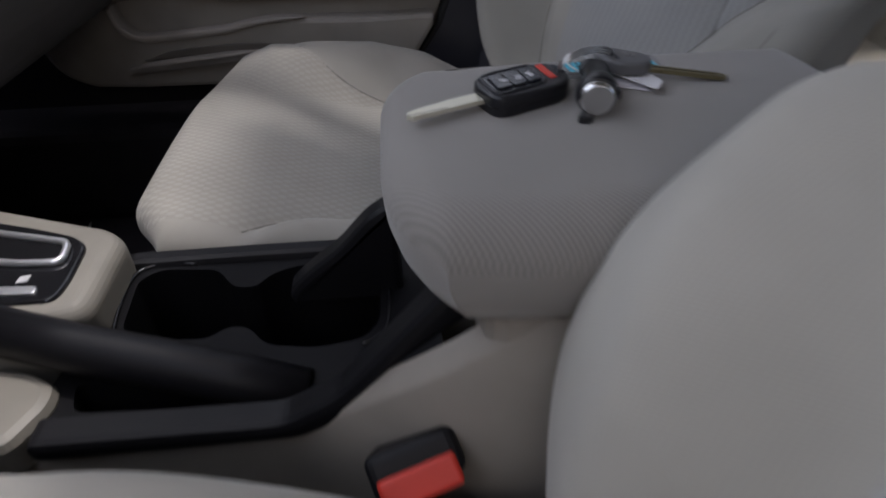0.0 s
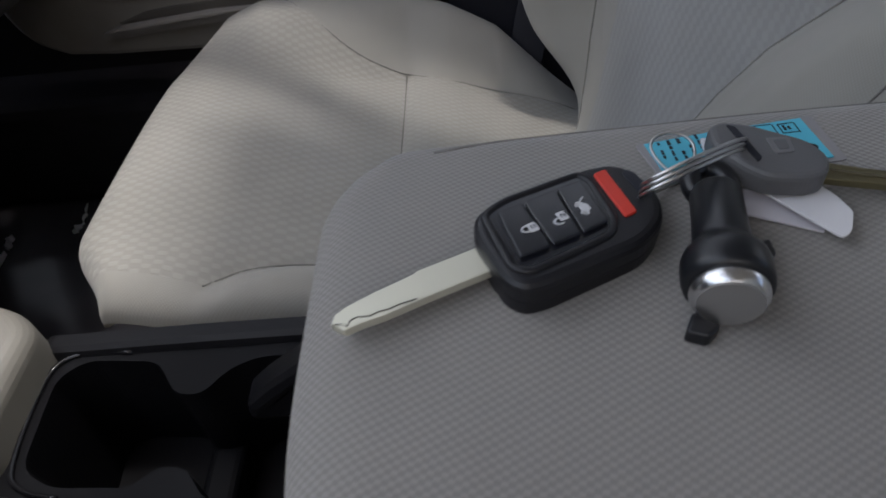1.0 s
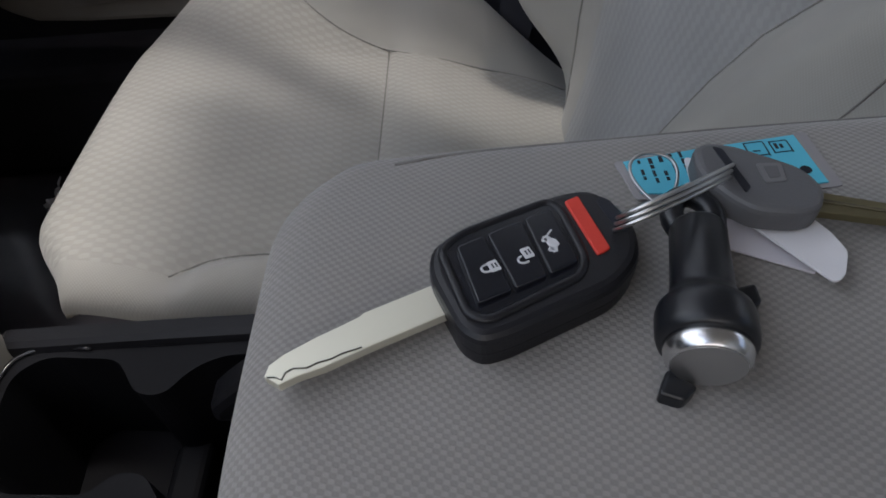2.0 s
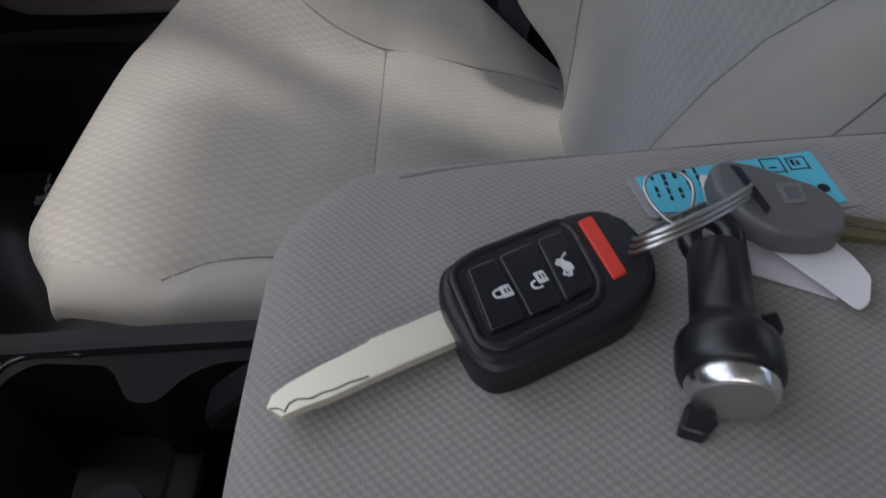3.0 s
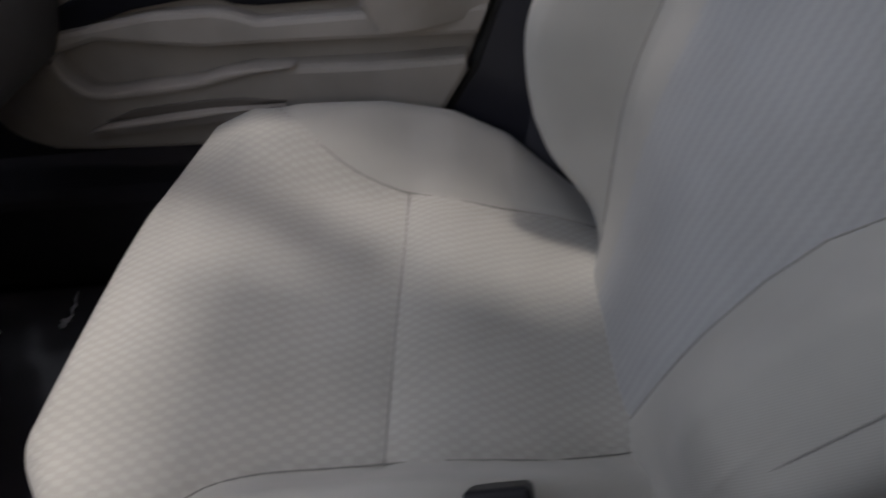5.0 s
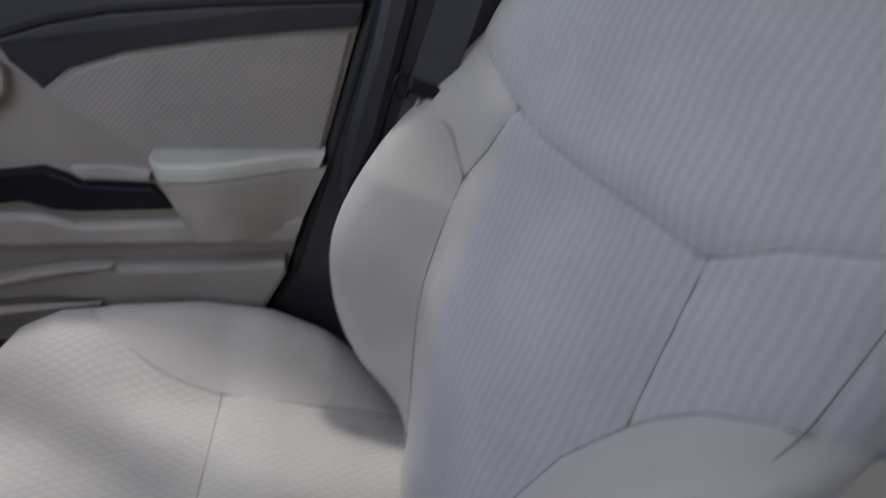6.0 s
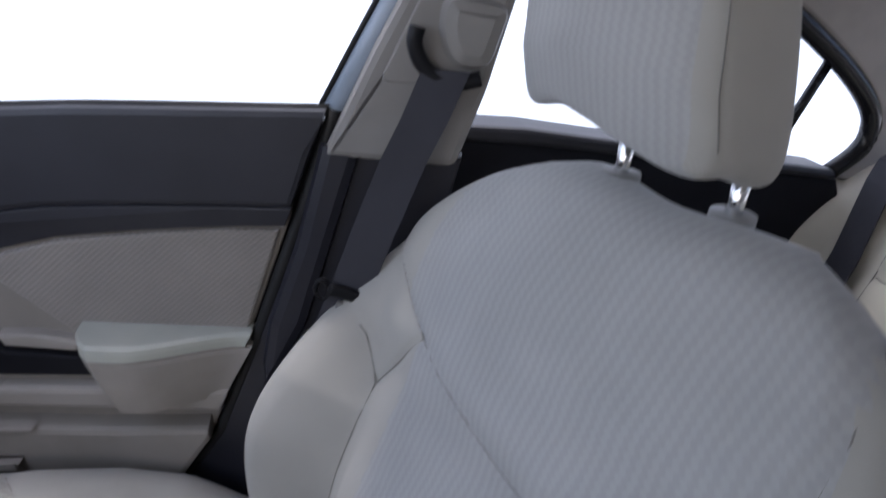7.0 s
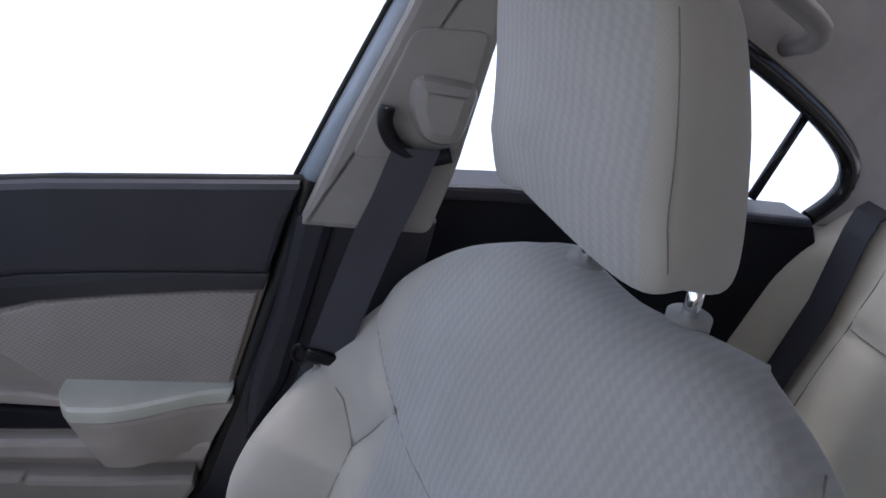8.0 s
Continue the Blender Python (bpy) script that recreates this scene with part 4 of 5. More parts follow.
under(part("belt_slot", prism(fillet([(0.640, 0.015), (0.735, 0.015), (0.735, 0.055), (0.640, 0.055)], 0.012), lambda u, v, d: (1.00 + v, u, 0.752 - d), 0.012, 0.004), GREY_TRIM, None, "grey belt slot cover"), rear_belt)

# ---- centre console ----
console = thing("centre_console", "beige and black centre console with cup holders and tray", "console")
# beige sides below the black top: they swell outwards under the armrest
def side_sheet(y_front, y_rear, name):
    bm = bmesh.new()
    cols = []
    rise = [(-0.04, 0.0), (0.03, 0.07), (0.085, 0.125), (0.12, 0.148), (0.34, 0.150)] if y_rear < 0 else [(0.05, 0.0), (0.10, 0.06), (0.34, 0.06)]
    for x in np.linspace(-0.62, 0.34, 49):
        k = smooth01((x + 0.06) / 0.16)
        zt = 0.345 + 0.03 * smooth01((-0.20 - x) / 0.2) + lerp(x, rise)
        y = y_front + (y_rear - y_front) * float(k)
        s_in = -1 if y_rear < 0 else 1
        cols.append([bm.verts.new((x, y - s_in * d, z)) for d, z in ((0.02, zt), (0.004, zt - 0.001), (0.0, zt - 0.006), (0.0, zt * 0.6), (-0.0, 0.0))])
    for c0, c1 in zip(cols, cols[1:]):
        for k in range(4):
            bm.faces.new((c0[k], c1[k], c1[k + 1], c0[k + 1]))
    return under(part(name, bm, BEIGE_PLASTIC, None, "", True), console)


def deck(outline, z, thick, mat, name, bevel=0.004, label="", owner=None, seg=2):
    return under(part(name, prism(outline, lambda u, v, d: (u, v, z - d), thick, bevel, seg), mat, None, label), owner or console)


def ring_deck(name, outer, holes, z, wall, mat, label=""):
    """A flat top with openings whose walls go down."""
    bm = bmesh.new()
    loops = []
    for pts in [outer] + holes:
        vs = [bm.verts.new((x, y, z)) for x, y in pts]
        es = [bm.edges.new((vs[i], vs[(i + 1) % len(vs)])) for i in range(len(vs))]
        loops.append((vs, es))
    bmesh.ops.triangle_fill(bm, use_beauty=True, edges=[e for _, es in loops for e in es])
    for k, (vs, es) in enumerate(loops):
        low = [bm.verts.new((v.co.x, v.co.y, z - (wall if k else 0.03))) for v in vs]
        for i in range(len(vs)):
            j = (i + 1) % len(vs)
            bm.faces.new((vs[i], vs[j], low[j], low[i]))
        if k:
            bm.faces.new(low)
    return under(part(name, bm, mat, None, label), console)


side_sheet(-0.090, -0.140, "driver_side")
side_sheet(0.108, 0.040, "passenger_side")
deck(fillet([(-0.62, -0.105), (-0.222, -0.100), (-0.208, -0.066), (-0.211, -0.048), (-0.235, -0.034), (-0.30, -0.022), (-0.62, -0.02)], 0.01), 0.366, 0.03, CONSOLE_BEIGE, "front_deck", 0.008)
# the two cup wells joined by a neck
CUPS = fillet([(-0.190, 0.010), (-0.196, 0.072), (-0.180, 0.085), (-0.130, 0.080), (-0.1115, 0.054), (-0.094, 0.052), (-0.080, 0.070), (-0.062, 0.078), (0.004, 0.078), (0.013, 0.066), (0.013, 0.0), (0.0, -0.018), (-0.035, -0.0235), (-0.074, -0.017), (-0.090, 0.004), (-0.1075, 0.006), (-0.119, -0.006), (-0.168, -0.003)], 0.010, 5)
TRAY = fillet([(-0.204, -0.042), (-0.196, -0.068), (-0.043, -0.0745), (-0.037, -0.042)], 0.008)
ring_deck("top_panel", fillet([(-0.225, -0.076), (-0.196, -0.084), (-0.03, -0.088), (0.06, -0.094), (0.06, 0.108), (-0.17, 0.104), (-0.205, 0.085), (-0.215, 0.0)], 0.012), [CUPS, TRAY], 0.356, 0.105, CONSOLE_BLACK, "satin black console top")
under(part("cup_bridge", box((0.026, 0.056, 0.030), (-0.101, 0.030, 0.268), 0.006, 3), CONSOLE_BLACK, None, "low bridge between the cup wells"), console)
for arc in ([(-0.160, -0.010), (-0.182, -0.004), (-0.196, 0.012), (-0.202, 0.072), (-0.186, 0.090), (-0.150, 0.0885)], [(0.0, -0.025), (0.018, -0.006), (0.019, 0.066), (0.008, 0.083), (-0.02, 0.0845)]):
    under(part("cup_rim", tube([(x, y, 0.357) for x, y in glide(arc, 5)], 0.0018, 6), GLOSS_BLACK, None, "", True), console)
# black cheeks that climb to the armrest
NEAR_CHEEK = [(-0.215, 0.362), (-0.05, 0.362), (-0.01, 0.385), (0.075, 0.485), (0.14, 0.495), (0.10, 0.470), (0.03, 0.412), (-0.01, 0.362), (-0.04, 0.346), (-0.215, 0.343)]
FAR_CHEEK = [(-0.215, 0.362), (-0.10, 0.363), (0.05, 0.362), (0.05, 0.343), (-0.215, 0.343)]
LID_FOOT = [(-0.062, 0.360), (-0.044, 0.378), (-0.018, 0.398), (0.009, 0.428), (0.032, 0.442), (0.032, 0.345), (-0.062, 0.345)]
for y0, wide, line in ((-0.098, 0.022, NEAR_CHEEK), (0.088, 0.016, FAR_CHEEK), (0.036, 0.020, LID_FOOT)):
    under(part("cheek", prism(fillet(line, 0.01), lambda u, v, d, y0=y0: (u, y0 + d, v), wide, 0.006), BLACK_PLASTIC), console)
# parking brake lever
brake = thing("parking_brake", "black parking brake lever with a bright push button", "brake lever")
under(part("lever", tube([(-0.04, -0.058, 0.346), (-0.09, -0.052, 0.362), (-0.14, -0.043, 0.372), (-0.20, -0.030, 0.380), (-0.26, -0.012, 0.386)], 0.018, 16), BLACK_PLASTIC, None, "", True), brake)
under(part("button", tube([(-0.26, -0.012, 0.386), (-0.28, -0.006, 0.388)], 0.010, 14), CHROME, None, "chrome button", True), brake)
# shifter surround
shift = thing("shifter_surround", "beige surround with a black selector plate and chrome gate", "gear selector")
deck(fillet([(-0.199, -0.002), (-0.202, 0.090), (-0.220, 0.108), (-0.26, 0.123), (-0.33, 0.150), (-0.52, 0.215), (-0.56, 0.02), (-0.33, -0.014), (-0.25, -0.014)], 0.016, 8), 0.392, 0.08, CONSOLE_BEIGE, "surround", 0.014, "", shift, 6)
deck(fillet([(-0.224, 0.006), (-0.222, 0.030), (-0.226, 0.075), (-0.242, 0.090), (-0.284, 0.107), (-0.50, 0.180), (-0.53, 0.03), (-0.30, 0.006)], 0.010, 6), 0.395, 0.02, GLOSS_BLACK, "selector_plate", 0.003, "gloss black selector plate", shift, 3)
gate = fillet([(-0.236, 0.050), (-0.241, 0.077), (-0.270, 0.086), (-0.40, 0.125), (-0.40, 0.080), (-0.270, 0.052)], 0.009, 6)
deck(gate, 0.3956, 0.003, CONSOLE_BLACK, "gate_well", 0.0005, "dark selector gate", shift)
under(part("gate_ring", tube([(x, y, 0.397) for x, y in gate], 0.0032, 8, True), BRIGHT, None, "satin chrome gate ring", True), shift)
for x, y in [(-0.258, 0.034), (-0.288, 0.037), (-0.318, 0.040), (-0.349, 0.043)]:
    deck([(x - 0.004, y - 0.005), (x + 0.004, y - 0.004), (x + 0.004, y + 0.004), (x - 0.004, y + 0.003)], 0.3958, 0.003, PRINT, "selector_mark", 0.0005, "", shift)
deck(fillet([(-0.240, 0.014), (-0.243, 0.023), (-0.42, 0.034), (-0.42, 0.021)], 0.004), 0.3968, 0.004, BRIGHT, "trim_bar", 0.001, "satin chrome bar", shift)

# armrest lid
lid = thing("armrest", "grey woven cloth centre armrest lid", "armrest")
def lid_plan(x, y):
    c = np.clip((y + 0.055) / 0.1, -1.02, 1.02)
    bow = np.where(c > 0, 0.032 * np.clip((c - 0.47) / 0.45, 0, 1.2) ** 3, 0.024 * np.abs(c) ** 4 + 0.005 * c ** 2)
    x = x + bow * smooth01((0.17 - x) / 0.14)
    y = y + np.where(c > 0, 0.005, 0.012) * smooth01((0.11 - x) / 0.09) * -c
    return x, y
def lid_top(x, y):
    return 0.5455 + 0.004 * (1 - ((y + 0.055) / 0.1) ** 2) + 0.003 * smooth01((x - 0.03) / 0.2)
pad(lid, rounded_axis(0.0275, 0.300, 0.022, 0.02, 0.004), rounded_axis(-0.155, 0.037, 0.024, 0.016, 0.004), lid_top, lambda x, y, z: np.stack([x, y, z], 1), 0.488,
    [[(0.070, 0.0215), (0.080, 0.0240), (0.095, 0.0262), (0.12, 0.0280), (0.20, 0.0296), (0.30, 0.0300)]], lambda x, y: ("lid_cloth", CLOTH_DOTS, "diagonal woven cloth"), 0.012, lid_plan, (0.0012, 0.0004), CLOTH_LID_SIDE, THREAD_GREY)
bm = prism(fillet([(0.075, -0.138), (0.30, -0.138), (0.30, 0.022), (0.075, 0.022)], 0.02), lambda u, v, d: (u, v, 0.496 - d), 0.05, 0.004)
under(part("lid_base", bm, BEIGE_PLASTIC), lid)

# seat belt buckles: red release button along one edge of the top
def buckle(at, turn):
    b = thing("seat_belt_buckle", "black seat belt buckle with a red release button", "buckle", at, group="belt buckles")
    for nm, bm, mat, lb in (("housing", box((0.056, 0.028, 0.060), (0, 0.004, -0.030), 0.006, 3), BLACK_PLASTIC, ""), ("button", box((0.048, 0.019, 0.014), (0, -0.006, -0.0035), 0.003, 3), RED, "red release button"), ("stalk", box((0.03, 0.012, 0.13), (0, 0.004, -0.13), 0.004), BLACK_PLASTIC, "")):
        part(nm, bm, mat, b, lb)
    b.matrix_world = Matrix.Translation(at) @ turn
    return b
buckle((0.100, 0.150, 0.346), pose(0, 0, 0, 30, -6, 0) @ Matrix.Scale(0.80, 4))
buckle((0.036, -0.150, 0.380), pose(0, 0, 0, 40, -14, 12))

# ---- things on the armrest ----
A0 = np.array((0.0865, -0.0425))
AX = np.array((0.0495, 0.0195))
AX = AX / np.linalg.norm(AX)
AY = np.array((-AX[1], AX[0]))
KZ = 0.5503


def key_place(z0):
    return lambda u, v, d: (*(A0 + AX * u + AY * v), z0 - d)


def key_point(u, v, z):
    return (*(A0 + AX * u + AY * v), z)


key = thing("car_key", "black remote car key with red panic button, on the armrest", "car key")


def kp(name, outline, z, thick, mat, bevel, label="", owner=None):
    return under(part(name, prism(outline, key_place(z), thick, bevel, 3), mat, None, label), owner or key)


FOB_BLACK = plastic("matt_fob_black", (0.013, 0.013, 0.016), 0.38, 1500, 0.15, 0.35)
BUTTON_BLACK = plastic("gloss_button_black", (0.010, 0.011, 0.016), 0.20, 900, 0.02, 0.5)
FOB = fillet([(-0.0035, -0.0120), (-0.0005, -0.0170), (0.006, -0.0180), (0.036, -0.0168), (0.046, -0.0115), (0.0512, -0.002), (0.0512, 0.008), (0.0480, 0.0150), (0.040, 0.0174), (0.012, 0.0168), (0.0005, 0.0148), (-0.0035, 0.006)], 0.0045)
MID_FOB = np.mean(FOB, 0)
kp("lower_shell", [tuple(MID_FOB + (np.array(p) - MID_FOB) * 0.985) for p in FOB], KZ + 0.0050, 0.0050, FOB_BLACK, 0.0010)
kp("upper_shell", FOB, KZ + 0.0112, 0.0060, FOB_BLACK, 0.0026)
TRAY_LINE = fillet([(0.0000, -0.0095), (0.0035, -0.0128), (0.029, -0.0108), (0.0330, -0.0065), (0.0362, 0.0105), (0.0350, 0.0150), (0.010, 0.0146), (0.0020, 0.0118)], 0.0035)
under(part("rim", tube([key_point(u, v, KZ + 0.0110) for u, v in TRAY_LINE], 0.0013, 8, True), FOB_BLACK, None, "raised rim", True), key)
kp("face", TRAY_LINE, KZ + 0.0115, 0.003, BUTTON_BLACK, 0.0004)
BUTTONS = ([(0.0028, -0.0086), (0.0121, -0.0084), (0.0137, 0.0103), (0.0056, 0.0099)], [(0.0127, -0.0084), (0.0215, -0.0082), (0.0247, 0.0109), (0.0143, 0.0104)], [(0.0221, -0.0082), (0.0306, -0.0073), (0.0334, 0.0112), (0.0253, 0.0110)])
ZS = KZ + 0.0131
for k, line in enumerate(BUTTONS):
    b = kp("button", fillet(line, 0.0014), KZ + 0.0129, 0.003, BUTTON_BLACK, 0.0007)
    c, m = ((0.0101, -0.0002), (0.0193, 0.0), (0.0272, 0.0002))[k]
    if k < 2:
        # padlock: body with two short marks, shackle towards the blade, closed or open
        kp("symbol", fillet([(c - 0.0002, m - 0.0017), (c + 0.0024, m - 0.0017), (c + 0.0024, m + 0.0017), (c - 0.0002, m + 0.0017)], 0.0004), ZS, 0.0004, PRINT, 0.0001, "pale printed padlock", b)
        off = 0.0 if k == 0 else -0.0016
        bow = [(c - 0.0002 + 0.0004 * (k == 1), m + off - 0.0011)] + [(c - 0.0009 - 0.0012 * math.sin(a), m + off - 0.0011 * math.cos(a)) for a in np.linspace(0, math.pi, 8)] + [(c - (0.0002 if k == 0 else 0.0007), m + off + 0.0011)]
        under(part("symbol", tube([key_point(u, v, ZS - 0.0001) for u, v in bow], 0.0003, 6), PRINT, None), b)
        for d in (0.0006, 0.0015):
            kp("symbol", [(c + d, m - 0.0007), (c + d + 0.0004, m - 0.0007), (c + d + 0.0004, m + 0.0007), (c + d, m + 0.0007)], ZS + 0.00015, 0.0003, INK, 0.00005, "", b)
    else:
        # car seen from the side with its boot lid up
        kp("symbol", [(c - 0.0010, m - 0.0030), (c + 0.0002, m - 0.0030), (c + 0.0007, m - 0.0018), (c + 0.0017, m - 0.0012), (c + 0.0017, m + 0.0006), (c + 0.0008, m + 0.0016), (c + 0.0005, m + 0.0028), (c - 0.0010, m + 0.0028)], ZS, 0.0004, PRINT, 0.0001, "pale printed car", b)
        for d in (-0.0018, 0.0016):
            under(part("symbol", lathe([(0.0007, 0.0), (0.0007, 0.0003)], 12, Matrix.Translation(key_point(c - 0.0011, m + d, ZS - 0.0003))), PRINT), b)
        under(part("symbol", tube([key_point(c + 0.0006, m + 0.0028, ZS - 0.0001), key_point(c + 0.0022, m + 0.0038, ZS - 0.0001)], 0.0003, 6), PRINT), b)
kp("panic_button", fillet([(0.0359, -0.0072), (0.0401, -0.0068), (0.0430, 0.0130), (0.0386, 0.0128)], 0.0009), KZ + 0.0119, 0.003, RED, 0.0005, "red panic button")
# no hole is cut: a dark inlay paints its shade on the shell
kp("ring_hole", fillet([(0.0466, -0.0040), (0.0486, -0.0026), (0.0498, 0.0080), (0.0482, 0.0106), (0.0462, 0.0092), (0.0454, 0.0)], 0.0012), KZ + 0.01135, 0.0004, INK, 0.0001, "dark ring hole")
blade = kp("blade", [(-0.0471, -0.0015), (-0.0446, -0.0050), (-0.040, -0.0046), (-0.034, -0.0049), (-0.022, -0.0042), (-0.003, -0.0036), (-0.003, 0.0062), (-0.0212, 0.0056), (-0.0222, 0.0050), (-0.030, 0.0041), (-0.0335, 0.0038), (-0.0418, 0.0024), (-0.0455, 0.0010)], KZ + 0.0062, 0.0026, BLADE, 0.0003, "nickel key blade")
WAVE = [(-0.0466, -0.0018), (-0.0448, -0.0026), (-0.0437, -0.0039), (-0.0424, -0.0024), (-0.0405, -0.0021), (-0.0377, -0.0033), (-0.0350, -0.0030), (-0.0323, -0.0034), (-0.0290, -0.0031), (-0.0262, -0.0034), (-0.0246, -0.0034)]
kp("blade_groove", WAVE + [(u + 0.0001, v - 0.00045) for u, v in WAVE[::-1]], KZ + 0.00632, 0.0004, plastic("dark_groove", (0.05, 0.045, 0.03), 0.6), 0.00003, "", blade)

ring = thing("key_ring", "thin steel split ring holding the keys together", "key ring")
c, n1, n2 = Vector((0.1465, -0.018, 0.5625)), Vector((0.017, 0.0075, 0.001)), Vector((-0.0055, -0.0111, 0.0104))
for k in range(3):
    pts = [c + n1 * math.cos(a) + n2 * math.sin(a) + Vector((0.0004, 0.0010, 0.0012)) * (k - 1) for a in np.linspace(0, 2 * math.pi, 48)[:-1]]
    under(part("coil", tube(pts, 0.00055, 8, True), STEEL, None, "", True), ring)

TORCH_BLACK = plastic("satin_torch_black", (0.010, 0.011, 0.014), 0.33, 900, 0.05, 0.45)
CAP_STEEL = material("polished_cap_steel", (0.72, 0.72, 0.73), 0.24, 1.0)[0]
torch = thing("key_fob_torch", "black cylinder fob with a polished metal end cap", "key fob")
TD = Vector((-0.010, -0.040, -0.001)).normalized()
tm = Matrix.Translation((0.1485, -0.030, 0.5625)) @ TD.to_track_quat("Z", "Y").to_matrix().to_4x4()
under(part("barrel", lathe([(0.0040, -0.001), (0.0062, 0.0), (0.0067, 0.001), (0.0071, 0.019), (0.0073, 0.0205), (0.0074, 0.0212), (0.0086, 0.0235), (0.0102, 0.0255), (0.0107, 0.0275), (0.0107, 0.0325), (0.0102, 0.0345), (0.0090, 0.035)], 36, tm), TORCH_BLACK, None, "", True), torch)
under(part("end_cap", lathe([(0.0091, 0.034), (0.0091, 0.0368), (0.0087, 0.0383), (0.0080, 0.0392), (0.0076, 0.0395), (0.0074, 0.0391)], 36, tm), CAP_STEEL, None, "polished metal end cap", True), torch)
under(part("end_face", lathe([(0.0075, 0.0388), (0.0075, 0.0396)], 36, tm), STEEL, None, "brushed metal face", False), torch)
lug = [Vector((0.1500, -0.0235, 0.5600)) + Vector((0.0052 * math.cos(a), 0.0068 * math.sin(a), 0.0012 * math.sin(a))) for a in np.linspace(0, 2 * math.pi, 24)[:-1]]
under(part("eyelet", tube(lug, 0.0031, 10, True), TORCH_BLACK, None, "", True), torch)
under(part("neck", box((0.0125, 0.006, 0.009), (0.1490, -0.0305, 0.5605), 0.0015, 2, Matrix.Rotation(radians(-14), 4, "Z")), TORCH_BLACK), torch)
for line, z in (([(0.1495, -0.0470), (0.1584, -0.0450), (0.1580, -0.0508), (0.1500, -0.0541)], 0.5590), ([(0.1330, -0.0640), (0.1295, -0.0700), (0.1345, -0.0722), (0.1385, -0.0690)], 0.5550)):
    under(part("clip_arm", prism(fillet(line, 0.0014), lambda u, v, d, z=z: (u, v, z - d), 0.0045, 0.0009, 3), TORCH_BLACK), torch)

tag = thing("paper_key_tag", "white and blue paper key tag in a clear sleeve", "key tag")


def tag_part(name, outline, z, thick, mat, label="", owner=None, tilt=0.0, x0=0.17):
    return under(part(name, prism(outline, lambda u, v, d: (u, v, z - d + tilt * (u - x0)), thick, 0.0001, 1), mat, None, label), owner or tag)


SLEEVE = plastic("clear_sleeve", (0.30, 0.285, 0.295), 0.18, 700, 0.1, 0.6)
tag_part("sleeve", fillet([(0.1383, 0.0100), (0.2003, 0.0185), (0.2006, -0.0068), (0.170, -0.0100), (0.1411, -0.0070)], 0.0015), 0.5518, 0.0005, SLEEVE, "clear plastic sleeve edge")
blue = tag_part("blue_label", [(0.1411, 0.0093), (0.1629, 0.0128), (0.1959, 0.0168), (0.1966, -0.0055), (0.1700, -0.0080), (0.1430, -0.0053)], 0.5523, 0.0004, BLUE_PAPER, "blue printed label")
# white card tinted lilac grey, with the shade of the fold above painted in
CARD_SHADE = plastic("shaded_card", (0.62, 0.60, 0.64), 0.6, 900, 0.05)
tag_part("lower_card", fillet([(0.1570, -0.0150), (0.1560, -0.0270), (0.1780, -0.0392), (0.1765, -0.0250)], 0.0015), 0.5530, 0.0006, CARD_SHADE, "white card")
tag_part("folded_card", fillet([(0.1575, 0.0055), (0.1560, -0.0065), (0.1782, -0.0449), (0.1815, -0.0430), (0.1856, -0.0355), (0.1846, -0.0290), (0.1800, -0.0180), (0.1680, 0.0000)], 0.0016), 0.5563, 0.0006, WHITE_PAPER, "white folded card", None, 0.03)
loop_pts = [Vector((0.1455, -0.006, 0.5585)) + Vector((0.0062 * math.cos(a) + 0.0012 * math.sin(2 * a), 0.0085 * math.sin(a), 0.0022 * math.sin(a))) for a in np.linspace(0, 2 * math.pi, 28)[:-1]]
under(part("wire_loop", tube(loop_pts, 0.0005, 6, True), STEEL, None, "thin wire loop", True), tag)
# unreadable print: broken bars across the label, two boxes and a punch hole
random.seed(4)
for k in range(5):
    x, y = 0.1452 + 0.0033 * k, 0.0092 + 0.0007 * k
    for _ in range(4):
        h = random.uniform(0.0012, 0.0028)
        w = random.uniform(0.0008, 0.0013)
        if y - h > -0.003 and random.random() < 0.85:
            tag_part("writing", [(x, y - h), (x + w, y - h + 0.0001), (x + w, y), (x, y)], 0.5525, 0.0003, INK, "", blue)
        y -= h + random.uniform(0.0005, 0.0010)
for x, y, w, h in ((0.1790, 0.0075, 0.0060, 0.0062), (0.1868, 0.0085, 0.0055, 0.0052)):
    for a, b, cc, d in ((x, y, w, 0.0004), (x, y + h, w, 0.0004), (x, y, 0.0004, h), (x + w, y, 0.0004, h + 0.0004)):
        tag_part("writing", [(a, b), (a + cc, b + 0.08 * cc), (a + cc, b + d + 0.08 * cc), (a, b + d)], 0.5525, 0.0003, INK, "", blue)
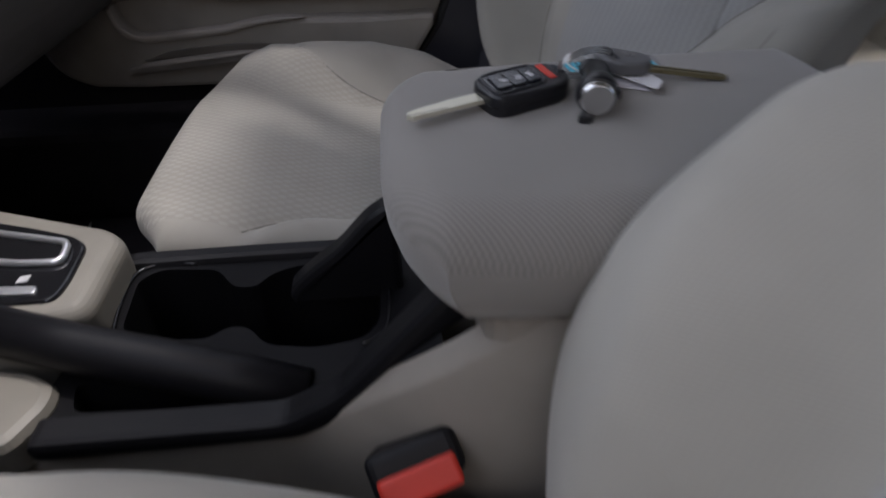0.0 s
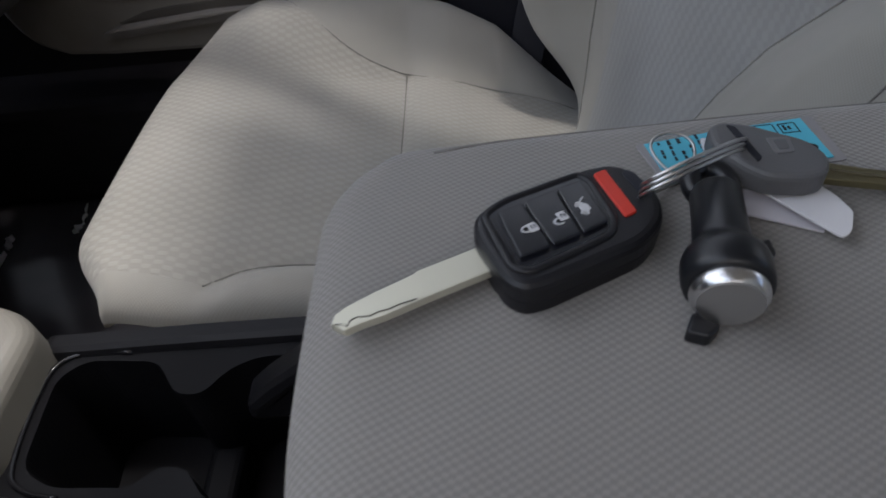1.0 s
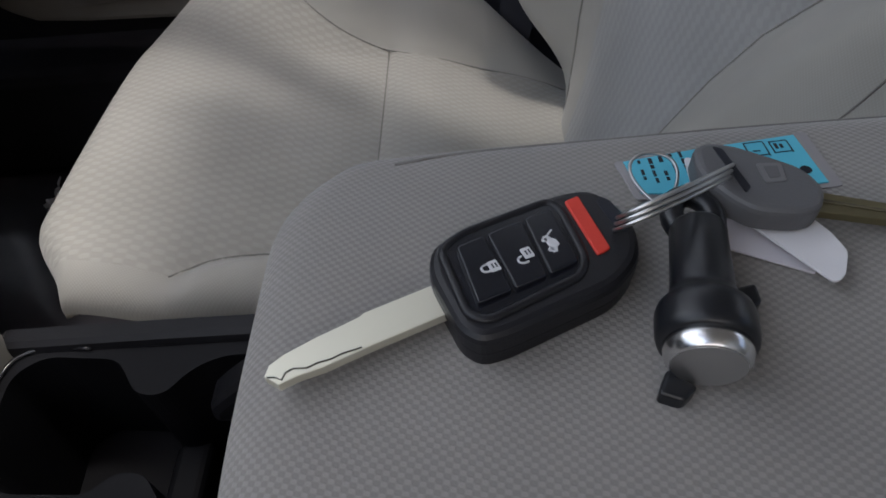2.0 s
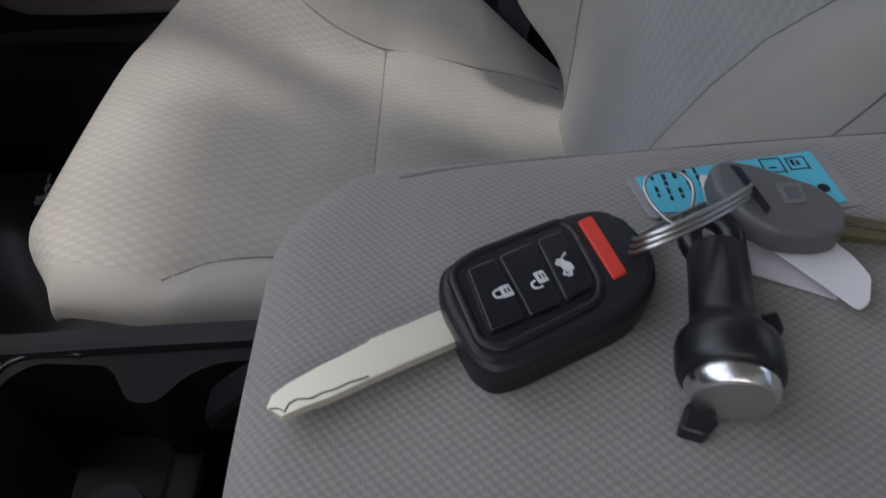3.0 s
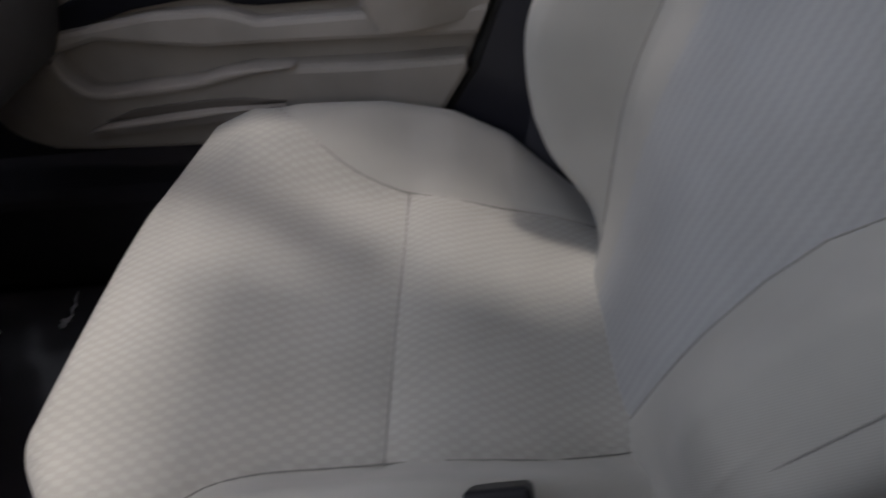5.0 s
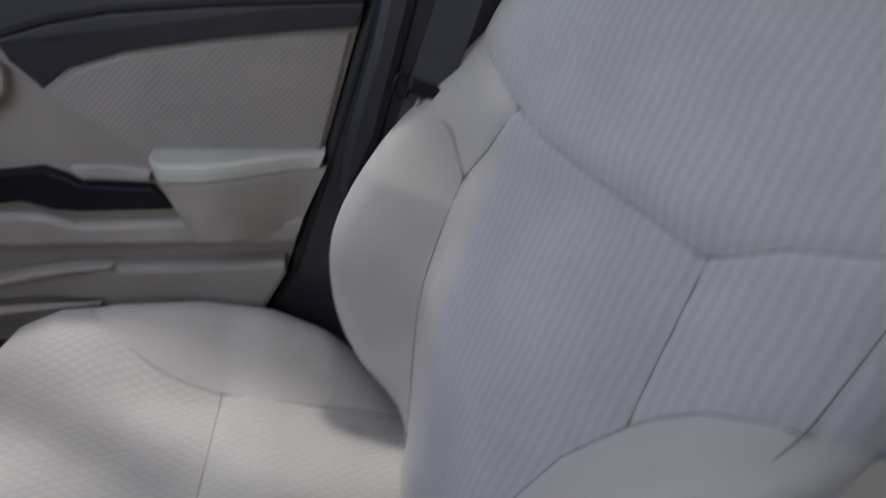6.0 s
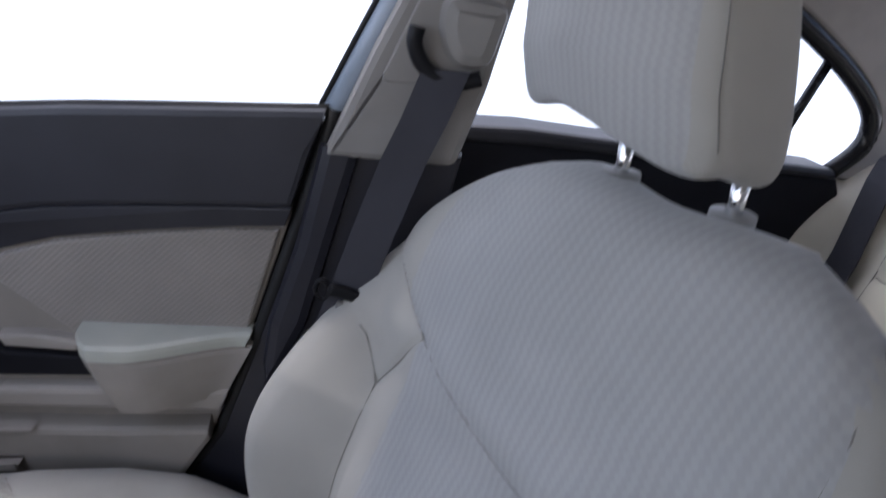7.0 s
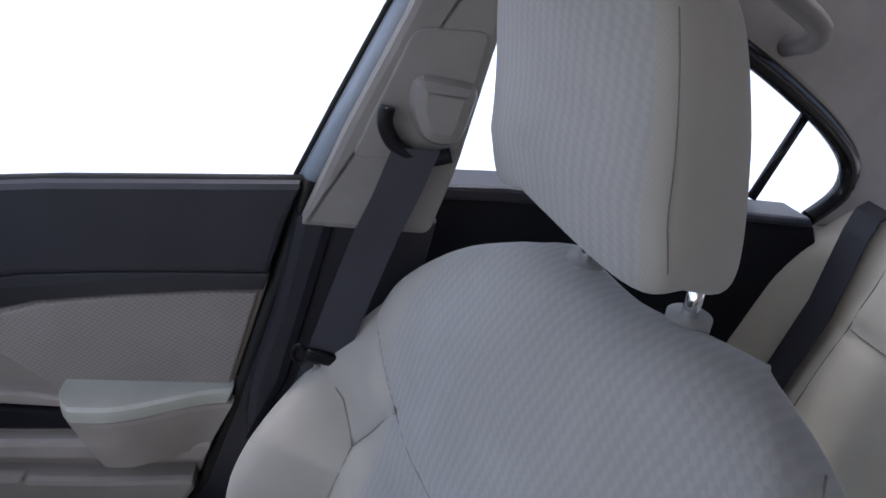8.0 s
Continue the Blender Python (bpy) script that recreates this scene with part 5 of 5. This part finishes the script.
for x, y, w, h in ((0.1880, 0.0105, 0.0009, 0.0026), (0.1896, 0.0108, 0.0009, 0.0018), (0.1808, 0.0098, 0.0022, 0.0005), (0.1735, 0.0085, 0.0010, 0.0030)):
    tag_part("writing", [(x, y), (x + w, y), (x + w, y + h), (x, y + h)], 0.5525, 0.0003, INK, "", blue)
under(part("punch_hole", lathe([(0.0017, 0.0), (0.0017, 0.0003)], 16, Matrix.Translation((0.1925, 0.0002, 0.5522))), INK), blue)

spare = thing("spare_key", "old key with a dark grey plastic head and worn brass blade", "key")


def sp(name, outline, z, thick, mat, bevel, label="", tilt=0.0, owner=None):
    return under(part(name, prism(outline, lambda u, v, d: (u, v, z - d + tilt * (u - 0.17)), thick, bevel, 3), mat, None, label), owner or spare)


head = sp("head", fillet([(0.1545, -0.0100), (0.1562, -0.0005), (0.1605, 0.0018), (0.168, -0.0006), (0.1822, -0.0115), (0.1845, -0.0200), (0.1805, -0.0270), (0.1745, -0.0285), (0.1640, -0.0265), (0.1595, -0.0210)], 0.0040), 0.5645, 0.0070, GREY_KEY, 0.0020)
sp("slot", fillet([(0.1612, -0.0012), (0.1636, -0.0024), (0.1655, -0.0185), (0.1635, -0.0205)], 0.0008), 0.56475, 0.0006, INK, 0.0001, "", 0.0, head)
EMBLEM = plastic("emblem_grey", (0.15, 0.15, 0.155), 0.45)
sp("emblem", fillet([(0.1700, -0.0096), (0.1765, -0.0100), (0.1753, -0.0172), (0.1698, -0.0174)], 0.0008), 0.5649, 0.0007, EMBLEM, 0.0002, "", 0.0, head)
sp("emblem_recess", fillet([(0.1712, -0.0112), (0.1750, -0.0114), (0.1742, -0.0158), (0.1712, -0.0160)], 0.0006), 0.5651, 0.0003, GREY_KEY, 0.00005, "", 0.0, head)
sp("blade", [(0.1825, -0.0150), (0.2000, -0.0195), (0.2230, -0.0245), (0.2265, -0.0280), (0.2225, -0.0310), (0.1985, -0.0265), (0.1820, -0.0235)], 0.5605, 0.0022, BRASS, 0.0003, "worn brass blade", -0.10)
sp("blade_groove", [(0.1860, -0.0192), (0.1990, -0.0224), (0.2190, -0.0266), (0.2190, -0.0274), (0.1985, -0.0234), (0.1858, -0.0204)], 0.5608, 0.0004, plastic("dark_brass", (0.10, 0.085, 0.05), 0.5), 0.00005, "", -0.10)
